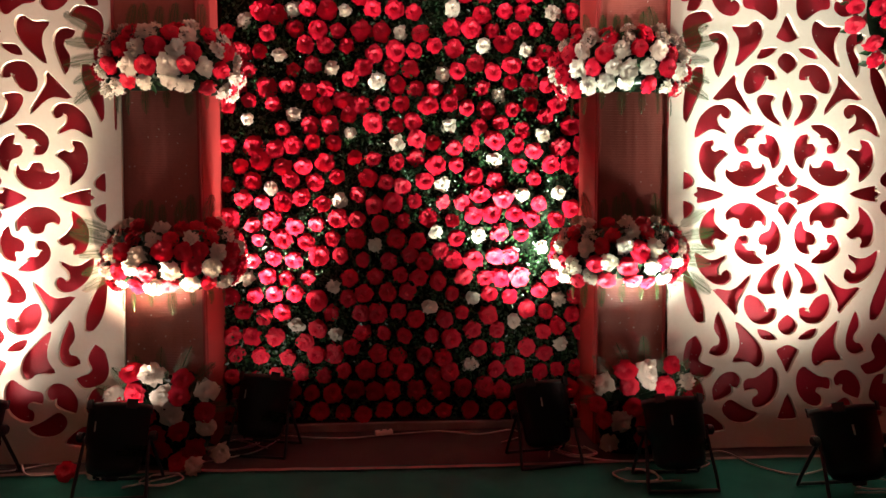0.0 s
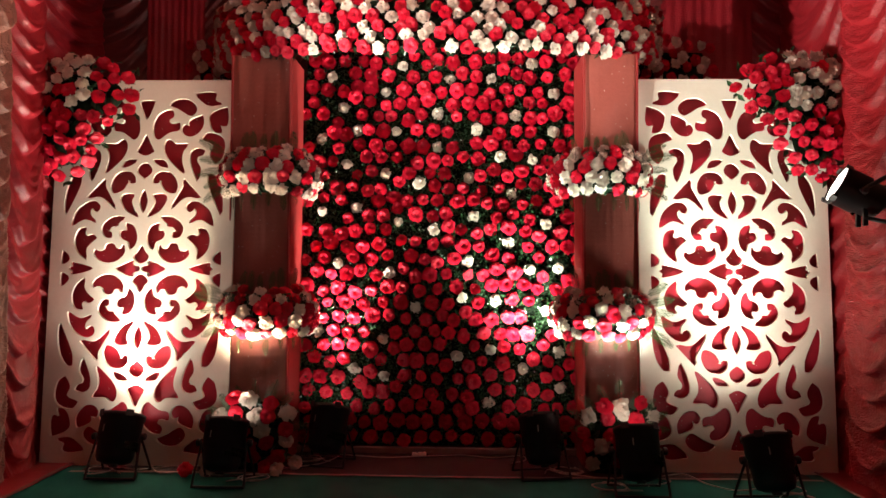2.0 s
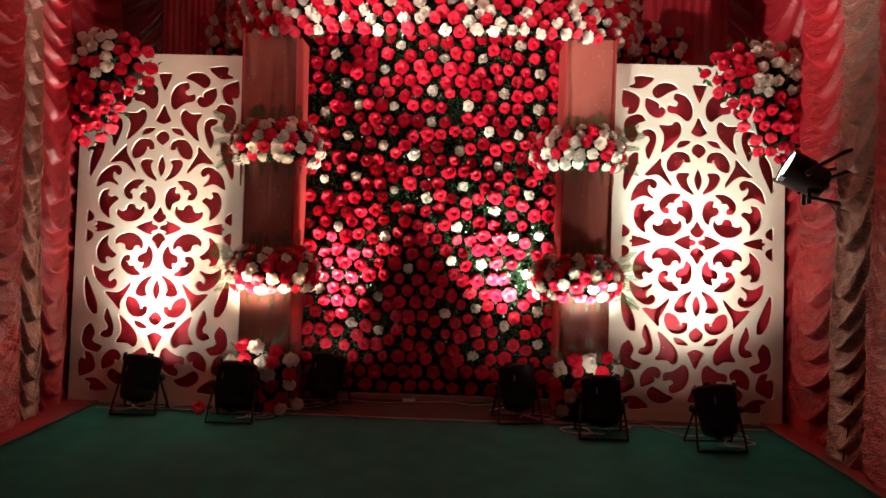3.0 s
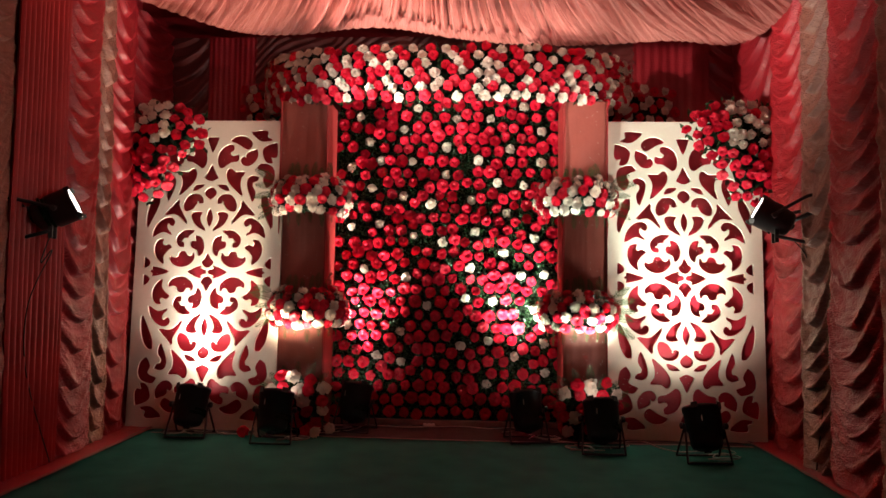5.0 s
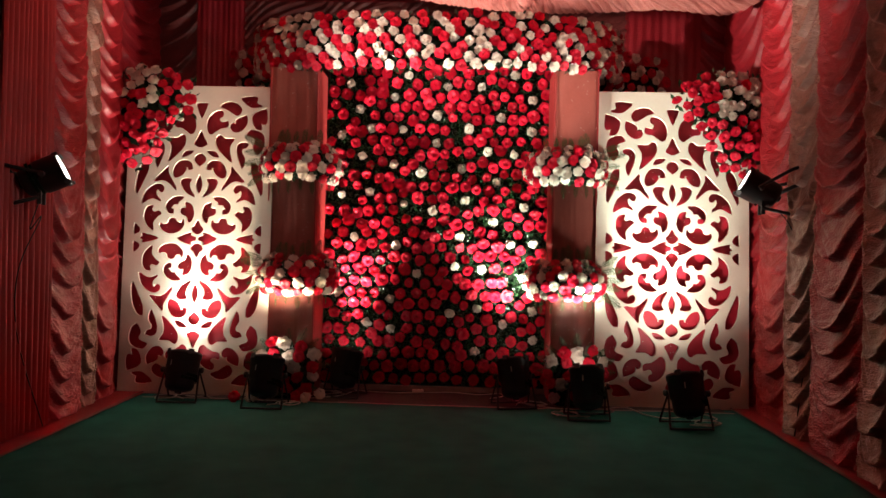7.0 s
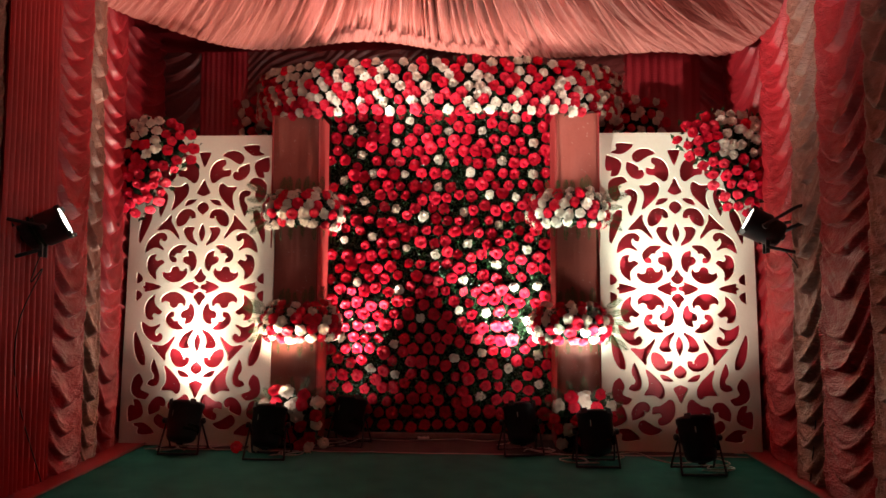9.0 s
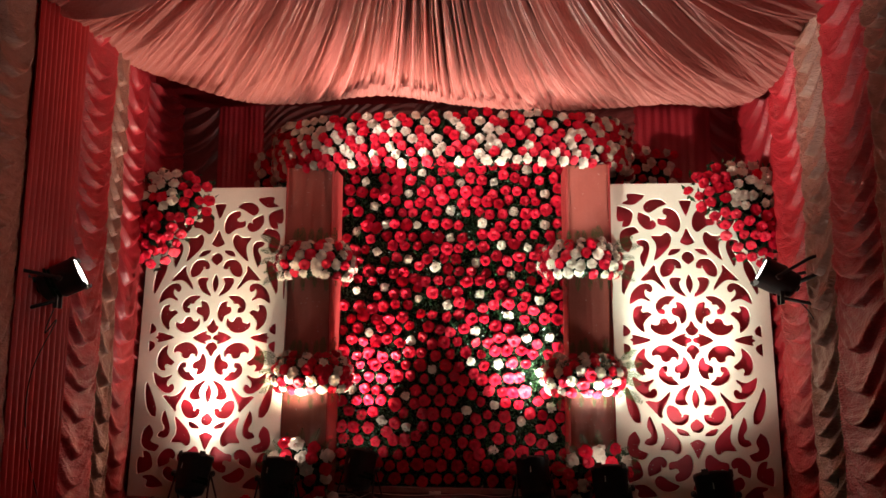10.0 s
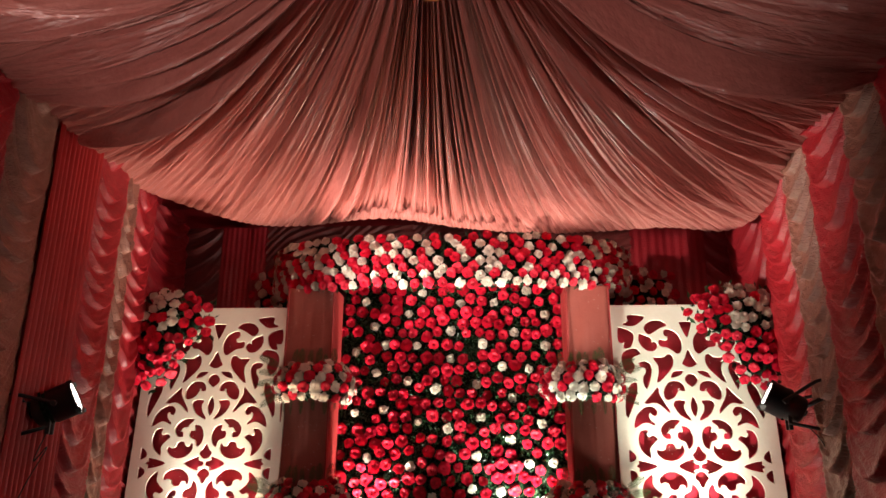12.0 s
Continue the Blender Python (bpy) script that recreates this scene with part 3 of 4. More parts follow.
CORNER_SCROLLS = (
    ((0.136, 1.06), (0.182, 1.088), (0.253, 1.085), (0.303, 1.038), (0.279, 0.995), (0.24, 1.01), (0.195, 1.038)),
    ((0.045, 0.875), (0.048, 0.945), (0.084, 0.999), (0.149, 1.02), (0.162, 0.988), (0.134, 0.962), (0.149, 0.931), (0.204, 0.94), (0.2, 0.9), (0.149, 0.888), (0.104, 0.86), (0.071, 0.84)),
    ((0.222, 0.888), (0.232, 0.923), (0.26, 0.916), (0.266, 0.952), (0.344, 0.988), (0.348, 0.931), (0.312, 0.876), (0.26, 0.859)),
    ((0.292, 1.127), (0.416, 1.134), (0.416, 1.088), (0.461, 1.067), (0.383, 1.06), (0.331, 1.091)),
    ((0.394, 0.995), (0.494, 1.042), (0.494, 0.931), (0.448, 0.931), (0.461, 0.88), (0.422, 0.888), (0.396, 0.931)),
)
CROWN_SCROLLS = (
    ((0.344, 0.837), (0.383, 0.87), (0.474, 0.83), (0.471, 0.72), (0.43, 0.68), (0.4, 0.74), (0.415, 0.8)),
)
MIDDLE = (
    ((0, 0.144), (0.022, 0.1), (0.042, 0.075), (0, 0.042), (-0.042, 0.075), (-0.022, 0.1)),
    ((0, 0.503), (0.02, 0.43), (0, 0.363), (-0.02, 0.43)),
    ((0, 0.672), (0.042, 0.632), (0, 0.584), (-0.042, 0.632)),
    ((0, 0.859), (0.025, 0.80), (0.05, 0.755), (0, 0.735), (-0.05, 0.755), (-0.025, 0.80)),
    ((0.045, 1.08), (0, 0.965), (-0.045, 1.08)),
)
HALF_W, HALF_H = 0.584, 1.22
WIDENING = 0.0095


def carved_mesh():
    """A flat board with scrollwork openings right through it."""
    cu = bpy.data.curves.new("carved_board", "CURVE")
    cu.dimensions, cu.fill_mode, cu.extrude, cu.bevel_depth, cu.bevel_resolution = "2D", "BOTH", 0.008, 0.002, 1

    def outline(points):
        s = cu.splines.new("POLY")
        s.points.add(len(points) - 1)
        s.use_cyclic_u = True
        for sp, (u, v) in zip(s.points, points):
            sp.co = (u, v, 0, 1)

    def opening(points):
        """Rounds a corner list into a smooth outline, keeps its sharp tips and widens it by WIDENING."""
        pts = [Vector(p) for p in points]
        n = len(pts)
        area = sum(pts[k - 1].x * pts[k].y - pts[k].x * pts[k - 1].y for k in range(n))
        sharp = [(pts[k - 1] - pts[k]).normalized().dot((pts[(k + 1) % n] - pts[k]).normalized()) > 0.1 for k in range(n)]
        line = []
        for k in range(n):
            p1, p2 = pts[k], pts[(k + 1) % n]
            t1 = (p2 - p1) if sharp[k] else (p2 - pts[k - 1]).normalized() * (p2 - p1).length
            t2 = (p2 - p1) if sharp[(k + 1) % n] else (pts[(k + 2) % n] - p1).normalized() * (p2 - p1).length
            for q in range(5):
                t = q / 5
                line.append((2 * t ** 3 - 3 * t * t + 1) * p1 + (t ** 3 - 2 * t * t + t) * t1 + (3 * t * t - 2 * t ** 3) * p2 + (t ** 3 - t * t) * t2)
        way = 1 if area > 0 else -1
        m = len(line)
        wide = []
        for k in range(m):
            d = (line[(k + 1) % m] - line[k - 1]).normalized()
            wide.append((line[k].x + d.y * WIDENING * way, line[k].y - d.x * WIDENING * way))
        outline(wide)

    outline(((-HALF_W, -HALF_H), (HALF_W, -HALF_H), (HALF_W, HALF_H), (-HALF_W, HALF_H)))
    for sy in (1, -1):
        for sx in (1, -1):
            for hole in HEART_SCROLLS + SIDE_SCROLLS + UPPER_SCROLLS + CORNER_SCROLLS + CROWN_SCROLLS:
                flat = abs(sum(p[1] for p in hole)) < 0.02
                if flat and sy < 0:
                    continue
                away = 0.055 * sum(p[0] for p in hole) / len(hole)
                opening([(sx * (u + away), sy * v) for u, v in hole])
        for hole in MIDDLE:
            opening([(u, sy * v) for u, v in hole])
    ob = bpy.data.objects.new("carved_board", cu)
    scene.collection.objects.link(ob)
    me = bpy.data.meshes.new_from_object(ob.evaluated_get(bpy.context.evaluated_depsgraph_get()))
    bpy.data.objects.remove(ob)
    bm = bmesh.new()
    bm.from_mesh(me)
    bmesh.ops.remove_doubles(bm, verts=bm.verts[:], dist=0.0001)
    bm.to_mesh(me)
    bm.free()
    me.transform(pose(0, 0, 0, 90))
    me.materials.clear()
    me.materials.append(BOARD)
    return me


def carved_panel(xc, label, seed):
    """Stands on the floor and leans back three degrees."""
    rnd = random.Random(seed)
    top = thing("carved_panel", pose(xc, -0.066, 0.004) @ pose(0, 0, 0, -3), label, "decor panel", "carved panels")
    board = new("carved_board", BOARD_MESH)
    board.parent = top
    board.matrix_basis = pose(0, 0, HALF_H)
    part("cloth_backing", sheet(30, 60, lambda a, b: ((a - 0.5) * 1.14, 0.045 + 0.006 * noise.noise((a * 5, b * 9, seed)), 0.01 + b * 2.41)), VELVET, top, "crimson cloth with small sequins", True)
    part("cloth_frame", box(-0.55, 0.55, 0.055, 0.08, 0.0, 2.43, 0.004), DARK_SATIN, top, "dark stretcher behind the cloth")
    dots = bmesh.new()
    for _ in range(150):
        x, z = rnd.uniform(-0.5, 0.5), rnd.uniform(0.06, 2.35)
        m = pose(x, 0.034, z, 90 + rnd.uniform(-25, 25), 0, rnd.uniform(-25, 25))
        bmesh.ops.create_circle(dots, cap_ends=True, segments=6, radius=0.0026, matrix=m)
    tagged(part("sequins", dots, SEQUIN, top, "silver sequins"), kind="stuff")


# ---- pillars ----
def pillar(x0, x1, label, seed):
    rnd = random.Random(seed)
    w = x1 - x0
    top = thing("pillar", pose(x0, 0, 0), label, "pillar", "cloth-covered pillars")
    part("core", box(0.0, w, 0.03, 0.36, 0.006, 2.6, 0.006), PILLAR_SIDE, top, "rust-red cloth sides")
    part("front_cloth", sheet(30, 120, lambda a, b: (0.008 + a * (w - 0.016), 0.02 - 0.006 * math.sin(math.pi * a) - 0.008 * noise.noise((a * 3 + seed, b * 8, 0.0)) - 0.003 * noise.noise((a * 16 + seed, b * 5, 1.0)), 0.01 + b * 2.58)), PILLAR, top, "dusty pink cloth with fine ribs", True)
    for x in (0.004, w - 0.016):
        part("edge_strip", box(x, x + 0.012, 0.004, 0.03, 0.01, 2.59, 0.003), PILLAR_SIDE, top)
    dots = bmesh.new()
    for _ in range(90):
        z = 0.25 + rnd.random() ** 1.3 * 2.3
        bmesh.ops.create_circle(dots, cap_ends=True, segments=6, radius=0.0026, matrix=pose(rnd.uniform(0.02, w - 0.02), 0.003, z, 90 + rnd.uniform(-25, 25), 0, rnd.uniform(-25, 25)))
    tagged(part("sequins", dots, SEQUIN, top, "silver sequins"), kind="stuff")


# ---- flower arrangements ----
def ring_bouquet(xc, z, label, inner, seed):
    """A half-round shelf of flowers that wraps a pillar. inner: +1 where it wraps towards +x."""
    rnd = random.Random(seed)
    top = thing("flower_ring", pose(xc, 0.02, z), label, "flower arrangement", "flower rings on the pillars")
    foam = lathe([(0.02, 0.09), (0.2, 0.09), (0.275, 0.02), (0.28, -0.04), (0.23, -0.11), (0.02, -0.11)], 28)
    bmesh.ops.scale(foam, vec=(1, 0.85, 1), verts=foam.verts)
    part("foam_base", foam, MAT_BACK, top, "dark green foam", True)
    leaves = bmesh.new()
    for row, (r, h, n, size) in enumerate(((0.2, 0.14, 9, 0.041), (0.262, 0.095, 12, 0.044), (0.3, 0.032, 14, 0.046), (0.305, -0.042, 14, 0.046), (0.272, -0.11, 13, 0.043))):
        for k in range(n):
            a = -0.62 * math.pi + (1.24 * math.pi) * (k + 0.5 * (row % 2) + rnd.uniform(-0.22, 0.22)) / (n - 0.5)
            d = Vector((math.sin(a), -math.cos(a) * 0.86, 0))
            p = Vector((d.x * r, d.y * r, h + rnd.uniform(-0.014, 0.014)))
            up = (1.6, 0.8, 0.15, -0.3, -0.75)[row]
            bloom(top, p, d + Vector((0, 0, up)), size, (k + row) % 2 == 0 if rnd.random() < 0.86 else rnd.random() < 0.5, rnd)
    for _ in range(420):
        a = rnd.uniform(-0.62, 0.62) * math.pi
        h = rnd.uniform(-0.13, 0.12)
        r = 0.285 - 0.5 * abs(h) ** 1.4
        leaf_into(leaves, (math.sin(a) * r, -math.cos(a) * r * 0.86, h), (math.sin(a), -math.cos(a), h * 3), rnd.uniform(0.04, 0.07), rnd)
    tagged(part("leaves", leaves, LEAF, top, "dark green leaves between the flowers"), kind="stuff")
    for k in range(8):
        a = (-0.42 + 0.84 * k / 7) * math.pi
        frond(top, (math.sin(a) * 0.23, -math.cos(a) * 0.2, -0.12), (math.sin(a) * 0.35, -math.cos(a) * 0.25, -1), rnd.uniform(0.08, 0.13), (math.sin(a), -math.cos(a), 0.3))
    for k in range(6):
        x = -0.16 + 0.32 * k / 5
        frond(top, (x, -0.05, 0.13), (rnd.uniform(-0.15, 0.15), 0.02, 1), rnd.uniform(0.11, 0.16))
    for k in range(5):
        frond(top, (-inner * 0.25, -0.1, -0.08 + 0.05 * k), (-inner, -0.25, -0.5 + 0.25 * k + rnd.uniform(-0.15, 0.15)), rnd.uniform(0.13, 0.2), (0, -1, 0.2))


def foot_bouquet(xc, label, seed):
    rnd = random.Random(seed)
    top = thing("foot_bouquet", pose(xc, -0.09, 0.012), label, "flower arrangement", "flower bunches at the pillars' feet")
    foam = lathe([(0.02, 0.0), (0.13, 0.0), (0.17, 0.1), (0.17, 0.24), (0.12, 0.36), (0.02, 0.4)], 24)
    bmesh.ops.scale(foam, vec=(1.15, 0.45, 1), verts=foam.verts)
    part("foam_base", foam, MAT_BACK, top, "dark green foam", True)
    for row, (h, half, n) in enumerate(((0.42, 0.11, 3), (0.345, 0.2, 5), (0.26, 0.2, 4), (0.17, 0.19, 5), (0.09, 0.15, 3))):
        for k in range(n):
            x = -half + 2 * half * k / (n - 1) + rnd.uniform(-0.02, 0.02)
            y = -0.1 * math.sqrt(max(0, 1 - (x / 0.26) ** 2)) - 0.01
            bloom(top, (x, y, h + rnd.uniform(-0.02, 0.02)), (x * 2, -1, (h - 0.2) * 2), 0.05, (k + row) % 3 == 1 if row > 1 else (k + row) % 2 == 1, rnd)
    leaves = bmesh.new()
    for _ in range(160):
        x, h = rnd.uniform(-0.2, 0.2), rnd.uniform(0.02, 0.42)
        leaf_into(leaves, (x, -0.06, h), (x, -1, 0.2), rnd.uniform(0.05, 0.09), rnd)
    tagged(part("leaves", leaves, LEAF, top, "dark green leaves between the flowers"), kind="stuff")
    for k in range(9):
        a = (-0.5 + k / 8) * math.pi
        frond(top, (math.sin(a) * 0.15, -0.06, 0.26 + 0.1 * math.cos(a)), (math.sin(a), -0.15, math.cos(a) + 0.1), rnd.uniform(0.13, 0.2))


def corner_bouquet(xc, side, label, seed):
    """Draped over a panel's outer top corner. side: +1 where outwards is +x."""
    rnd = random.Random(seed)
    top = thing("corner_bouquet", pose(xc, -0.02, 2.12), label, "flower arrangement", "flower bunches on the panels")
    foam = bmesh.new()
    bmesh.ops.create_icosphere(foam, subdivisions=3, radius=1, matrix=Matrix.Translation((side * 0.1, -0.02, 0.2)) @ Matrix.Diagonal((0.26, 0.06, 0.14, 1)))
    bmesh.ops.create_icosphere(foam, subdivisions=3, radius=1, matrix=Matrix.Translation((side * 0.22, -0.02, -0.03)) @ Matrix.Diagonal((0.14, 0.06, 0.22, 1)))
    part("foam_base", foam, MAT_BACK, top, "dark green foam", True)
    spots = []
    leaves = bmesh.new()
    for _ in range(6000):
        x, z = rnd.uniform(-0.3, 0.45), rnd.uniform(-0.33, 0.44)
        e1 = ((x - 0.1) / 0.37) ** 2 + ((z - 0.22) / 0.22) ** 2
        e2 = ((x - 0.2) / 0.22) ** 2 + ((z + 0.03) / 0.3) ** 2
        if min(e1, e2) > 1 or any((x - a) ** 2 + (z - b) ** 2 < 0.0043 for a, b in spots):
            continue
        spots.append((x, z))
        e = min(e1, e2)
        y = -0.03 - 0.12 * math.sqrt(max(0, 1 - e))
        white = x > 0.02 and z > 0.1 and rnd.random() < 0.85
        bloom(top, (side * x, y, z), (side * (x - 0.15) * 2.4, -1, (z - 0.1) * 2), 0.042, white, rnd)
        for _ in range(4):
            leaf_into(leaves, (side * x + rnd.uniform(-0.05, 0.05), y + 0.035, z + rnd.uniform(-0.05, 0.05)), (0, -1, 0), rnd.uniform(0.045, 0.075), rnd)
    tagged(part("leaves", leaves, LEAF, top, "dark green leaves between the flowers"), kind="stuff")


def canopy():
    rnd = random.Random(91)
    top = thing("flower_canopy", pose(-0.29, 0.42, 2.585), "bowed canopy of red roses and white carnations over the flower wall", "flower arrangement")
    rx, ry = 1.52, 0.62

    def place(a, h, out=0.0):
        lean = 0.1 * h
        return Vector(((rx + out) * math.sin(a), -(ry + out) * math.cos(a) + lean * math.cos(a), h - 0.12 * (1 - math.cos(a)) ** 1.5 * 0.2 + 0.04 * math.sin(a) ** 2 * math.cos(a)))

    part("foam_base", sheet(60, 8, lambda a, b: place(-1.5 + 3.0 * a, b * 0.38, -0.045)), MAT_BACK, top, "dark green foam", True)
    for k in (-1, 1):
        part("support_arm", tube([(k * 1.1, -0.06, 0.1), (k * 1.15, -0.36, 0.1)], 0.015), BLACK_METAL, top)
    rows = 7
    leaves = bmesh.new()
    for j in range(rows):
        n = 42
        for k in range(n):
            a = -1.5 + 3.0 * (k + 0.5 * (j % 2) + rnd.uniform(-0.24, 0.24)) / n
            h = 0.0 + 0.38 * j / (rows - 1) + rnd.uniform(-0.018, 0.018)
            up = -0.5 + 1.3 * j / (rows - 1)
            white = (k + j // 2 + j) % 2 == 0 if rnd.random() < 0.62 else rnd.random() < 0.5
            bloom(top, place(a, h), (math.sin(a) * ry, -math.cos(a) * rx, up), 0.043, white, rnd)
            for _ in range(5):
                leaf_into(leaves, place(a + rnd.uniform(-0.04, 0.04), h + rnd.uniform(-0.04, 0.04), -0.03), (math.sin(a), -math.cos(a), 0), rnd.uniform(0.045, 0.075), rnd)
    for side, columns in ((-1, 5), (1, 7)):
        end = 1.3 + 0.085 * columns
        part("side_wing", box(min(side * 1.36, side * end), max(side * 1.36, side * end), 0.16, 0.2, -0.06, 0.2, 0.02), MAT_BACK, top, "dark green foam wing")
        for j in range(6):
            for k in range(columns):
                p = (side * (1.4 + 0.085 * k + 0.04 * (j % 2) + rnd.uniform(-0.014, 0.014)), 0.1 + 0.01 * k, -0.11 + 0.08 * j - 0.012 * k + rnd.uniform(-0.014, 0.014))
                bloom(top, p, (side * 0.5, -1, 0.1), 0.042, (j + k) % 2 == 0, rnd)
    tagged(part("leaves", leaves, LEAF, top, "dark green leaves between the flowers"), kind="stuff")


# ---- stage lamps ----
def can_parts(top, tilt, lens_mat):
    """A black drum lamp whose axis (its front) points along +y raised by tilt degrees, pivot at the origin."""
    m = pose(0, 0, 0, tilt) @ pose(0, 0, 0, -90)
    body = lathe([(0.0, -0.16), (0.06, -0.158), (0.092, -0.145), (0.104, -0.12), (0.108, -0.04), (0.118, -0.03), (0.12, 0.1), (0.126, 0.104), (0.126, 0.125), (0.112, 0.125), (0.11, 0.1)], 32)
    bmesh.ops.transform(body, matrix=m, verts=body.verts)
    housing = part("housing", body, BLACK_METAL, top, "black metal drum", True)
    front = lathe([(0.0, 0.122), (0.04, 0.122), (0.08, 0.12), (0.112, 0.117)], 32)
    bmesh.ops.transform(front, matrix=m, verts=front.verts)
    part("lens", front, lens_mat, top, "lit lens")
    for k in range(6):
        fin = box(-0.055, 0.055, -0.003, 0.003, -0.01, 0.01, 0.001)
        a = 90 - 40 + 16 * k
        bmesh.ops.transform(fin, matrix=m @ pose(0, 0, 0, 0, 0, 0) @ Matrix.Rotation(radians(a), 4, "Z") @ pose(0, -0.112, -0.075 + 0.025 * (k % 2), 0, 0, 0), verts=fin.verts)
        part("cooling_slot", fin, MAT_BACK, housing)
    tag = box(-0.02, 0.02, -0.002, 0.002, -0.0035, 0.0035, 0.0)
    bmesh.ops.transform(tag, matrix=m @ Matrix.Rotation(radians(-24), 4, "Z") @ pose(0, -0.1185, 0.03, 0, 90, 0), verts=tag.verts)
    part("printed_mark", tag, PRINT, housing, "pale print")
    for a in (40, 140, 220, 320):
        clip = box(-0.022, 0.022, -0.003, 0.003, 0.1, 0.138, 0.001)
        bmesh.ops.transform(clip, matrix=m @ Matrix.Rotation(radians(a), 4, "Z") @ pose(0, -0.13, 0), verts=clip.verts)
        part("filter_clip", clip, BLACK_METAL, housing)
    back = lathe([(0.0, -0.176), (0.022, -0.176), (0.026, -0.17), (0.026, -0.156)], 14)
    bmesh.ops.transform(back, matrix=m, verts=back.verts)
    part("cable_gland", back, BLACK_METAL, housing)
    for side in (-1, 1):
        knob = lathe([(0.0, 0.0), (0.02, 0.0), (0.022, 0.006), (0.022, 0.02), (0.016, 0.026), (0.0, 0.026)], 12)
        bmesh.ops.transform(knob, matrix=pose(side * 0.135, 0, 0, 0, 90 * side, 0), verts=knob.verts)
        part("knob", knob, BLACK_METAL, top)


def floor_can(x, y, turn, label, tilt=58):
    top = thing("stage_lamp", pose(x, y, 0.006) @ pose(0, 0, 0.225, 0, 0, turn), label, "stage lamp", "floor lamps before the backdrop")
    can_parts(top, tilt, LENS_GLOW)
    for way in (-1, 1):
        pts = smooth_path([(-0.13, 0, 0.0), (-0.137, way * 0.05, -0.1), (-0.145, way * 0.1, -0.21), (-0.12, way * 0.105, -0.219), (0.12, way * 0.105, -0.219), (0.145, way * 0.1, -0.21), (0.137, way * 0.05, -0.1), (0.13, 0, 0.0)], 4)
        bm = tube(pts, 0.0075, 6)
        part("stand_yoke", bm, BLACK_METAL, top, "bent flat steel yoke", True)
    return top


def clamp_lamp(place, way, label, wall_x):
    """A drum lamp clamped to a pole by the side curtain. way: the beam's direction."""
    d = Vector(way).normalized()
    turn = math.degrees(math.atan2(-d.x, d.y))
    top = thing("side_lamp", Matrix.Translation(place) @ pose(0, 0, 0, 0, 0, turn) @ Matrix.Scale(0.86, 4), label, "stage lamp", "lamps on the side curtains")
    can_parts(top, math.degrees(math.asin(d.z)), LENS_GLOW)
    for side, rise in ((-1, 0.14), (1, 0.05)):
        part("yoke_arm", tube(smooth_path([(side * 0.132, 0.02, 0), (side * 0.137, -0.1, rise * 0.5), (side * 0.13, -0.22, rise), (side * 0.12, -0.27, rise + 0.01)], 3), 0.014, 6), BLACK_METAL, top, "", True)
    for x in (-0.06, 0.06):
        part("mounting_lug", box(x - 0.014, x + 0.014, -0.04, -0.012, -0.2, -0.09, 0.004), BLACK_METAL, top)
    local = top.matrix_basis.inverted()
    p0 = Vector(place) - d * 0.1
    part("bracket_arm", tube([local @ p0, local @ Vector((wall_x, p0.y - 0.12, p0.z + 0.1))], 0.016, 8), BLACK_METAL, top, "", True)
    part("clamp", tube([local @ (Vector(place) + Vector((0, -0.06, -0.13))), local @ Vector((wall_x, place[1] - 0.1, place[2] - 0.19))], 0.013, 8), BLACK_METAL, top, "", True)


def cable(points, label, mat=CABLE, radius=0.0036):
    ob = new("cable", mesh_of("cable", tube(smooth_path(points, 8), radius, 6), mat))
    return tagged(ob, label, "cable", "cables on the floor")


# ---- things ----
BOARD_MESH = carved_mesh()
carved_panel(-2.142, "cream carved scrollwork panel over crimson cloth, its outer corner under flowers", 3)
carved_panel(1.577, "cream carved scrollwork panel over crimson cloth, chipped along one edge", 4)
pillar(-1.59, -1.2, "square pillar in dusty pink ribbed cloth beside the flower wall", 11)
pillar(0.65, 1.0, "square pillar in dusty pink ribbed cloth beside the flower wall", 12)
canopy()
ring_bouquet(-1.33, 1.82, "ring of red roses and white carnations high on the pillar", 1, 21)
ring_bouquet(-1.335, 0.95, "ring of red roses and white carnations low on the pillar", 1, 22)
ring_bouquet(0.755, 1.82, "ring of red roses and white carnations high on the pillar", -1, 23)
ring_bouquet(0.765, 0.95, "ring of red roses and white carnations low on the pillar", -1, 24)
foot_bouquet(-1.36, "bunch of red roses and white carnations at the pillar's foot", 25)
foot_bouquet(0.84, "bunch of red roses, white carnations and ferns at the pillar's foot", 26)
corner_bouquet(-2.42, -1, "drooping bunch of white carnations and red roses on a panel's corner", 27)
corner_bouquet(1.84, 1, "drooping bunch of white carnations and red roses on a panel's corner", 28)

WARM, WHITE, GREENISH = (1.0, 0.74, 0.54), (1.0, 0.87, 0.78), (0.86, 1.0, 0.86)
CANS = (
    (-2.13, -0.27, 0, (-2.13, -0.01, 2.1), (1.0, 0.95, 0.82), 0.95, 62),
    (-1.46, -0.39, 0, (-1.25, -0.13, 2.7), WARM, 1.3, 96),
    (-0.95, 0.04, -12, (-0.7, 0.4, 2.5), (1.0, 0.84, 0.74), 2.9, 60),
    (0.37, -0.16, 12, (0.26, 0.36, 1.5), (0.92, 1.0, 0.84), 2.1, 74),
    (0.87, -0.46, 0, (0.65, -0.15, 2.7), GREENISH, 1.3, 96),
    (1.52, -0.62, 4, (1.54, -0.02, 1.6), (0.95, 1.0, 0.86), 0.72, 64),
)
for x, y, turn, aim, colour, power, cone in CANS:
    floor_can(x, y, turn, "black drum stage lamp on a bent steel stand, tilted upwards", 66)
    spot("stage_lamp_light", (x, y + 0.11, 0.45), aim, CAN_WATTS * power, colour, cone, 1.0, 0.08)
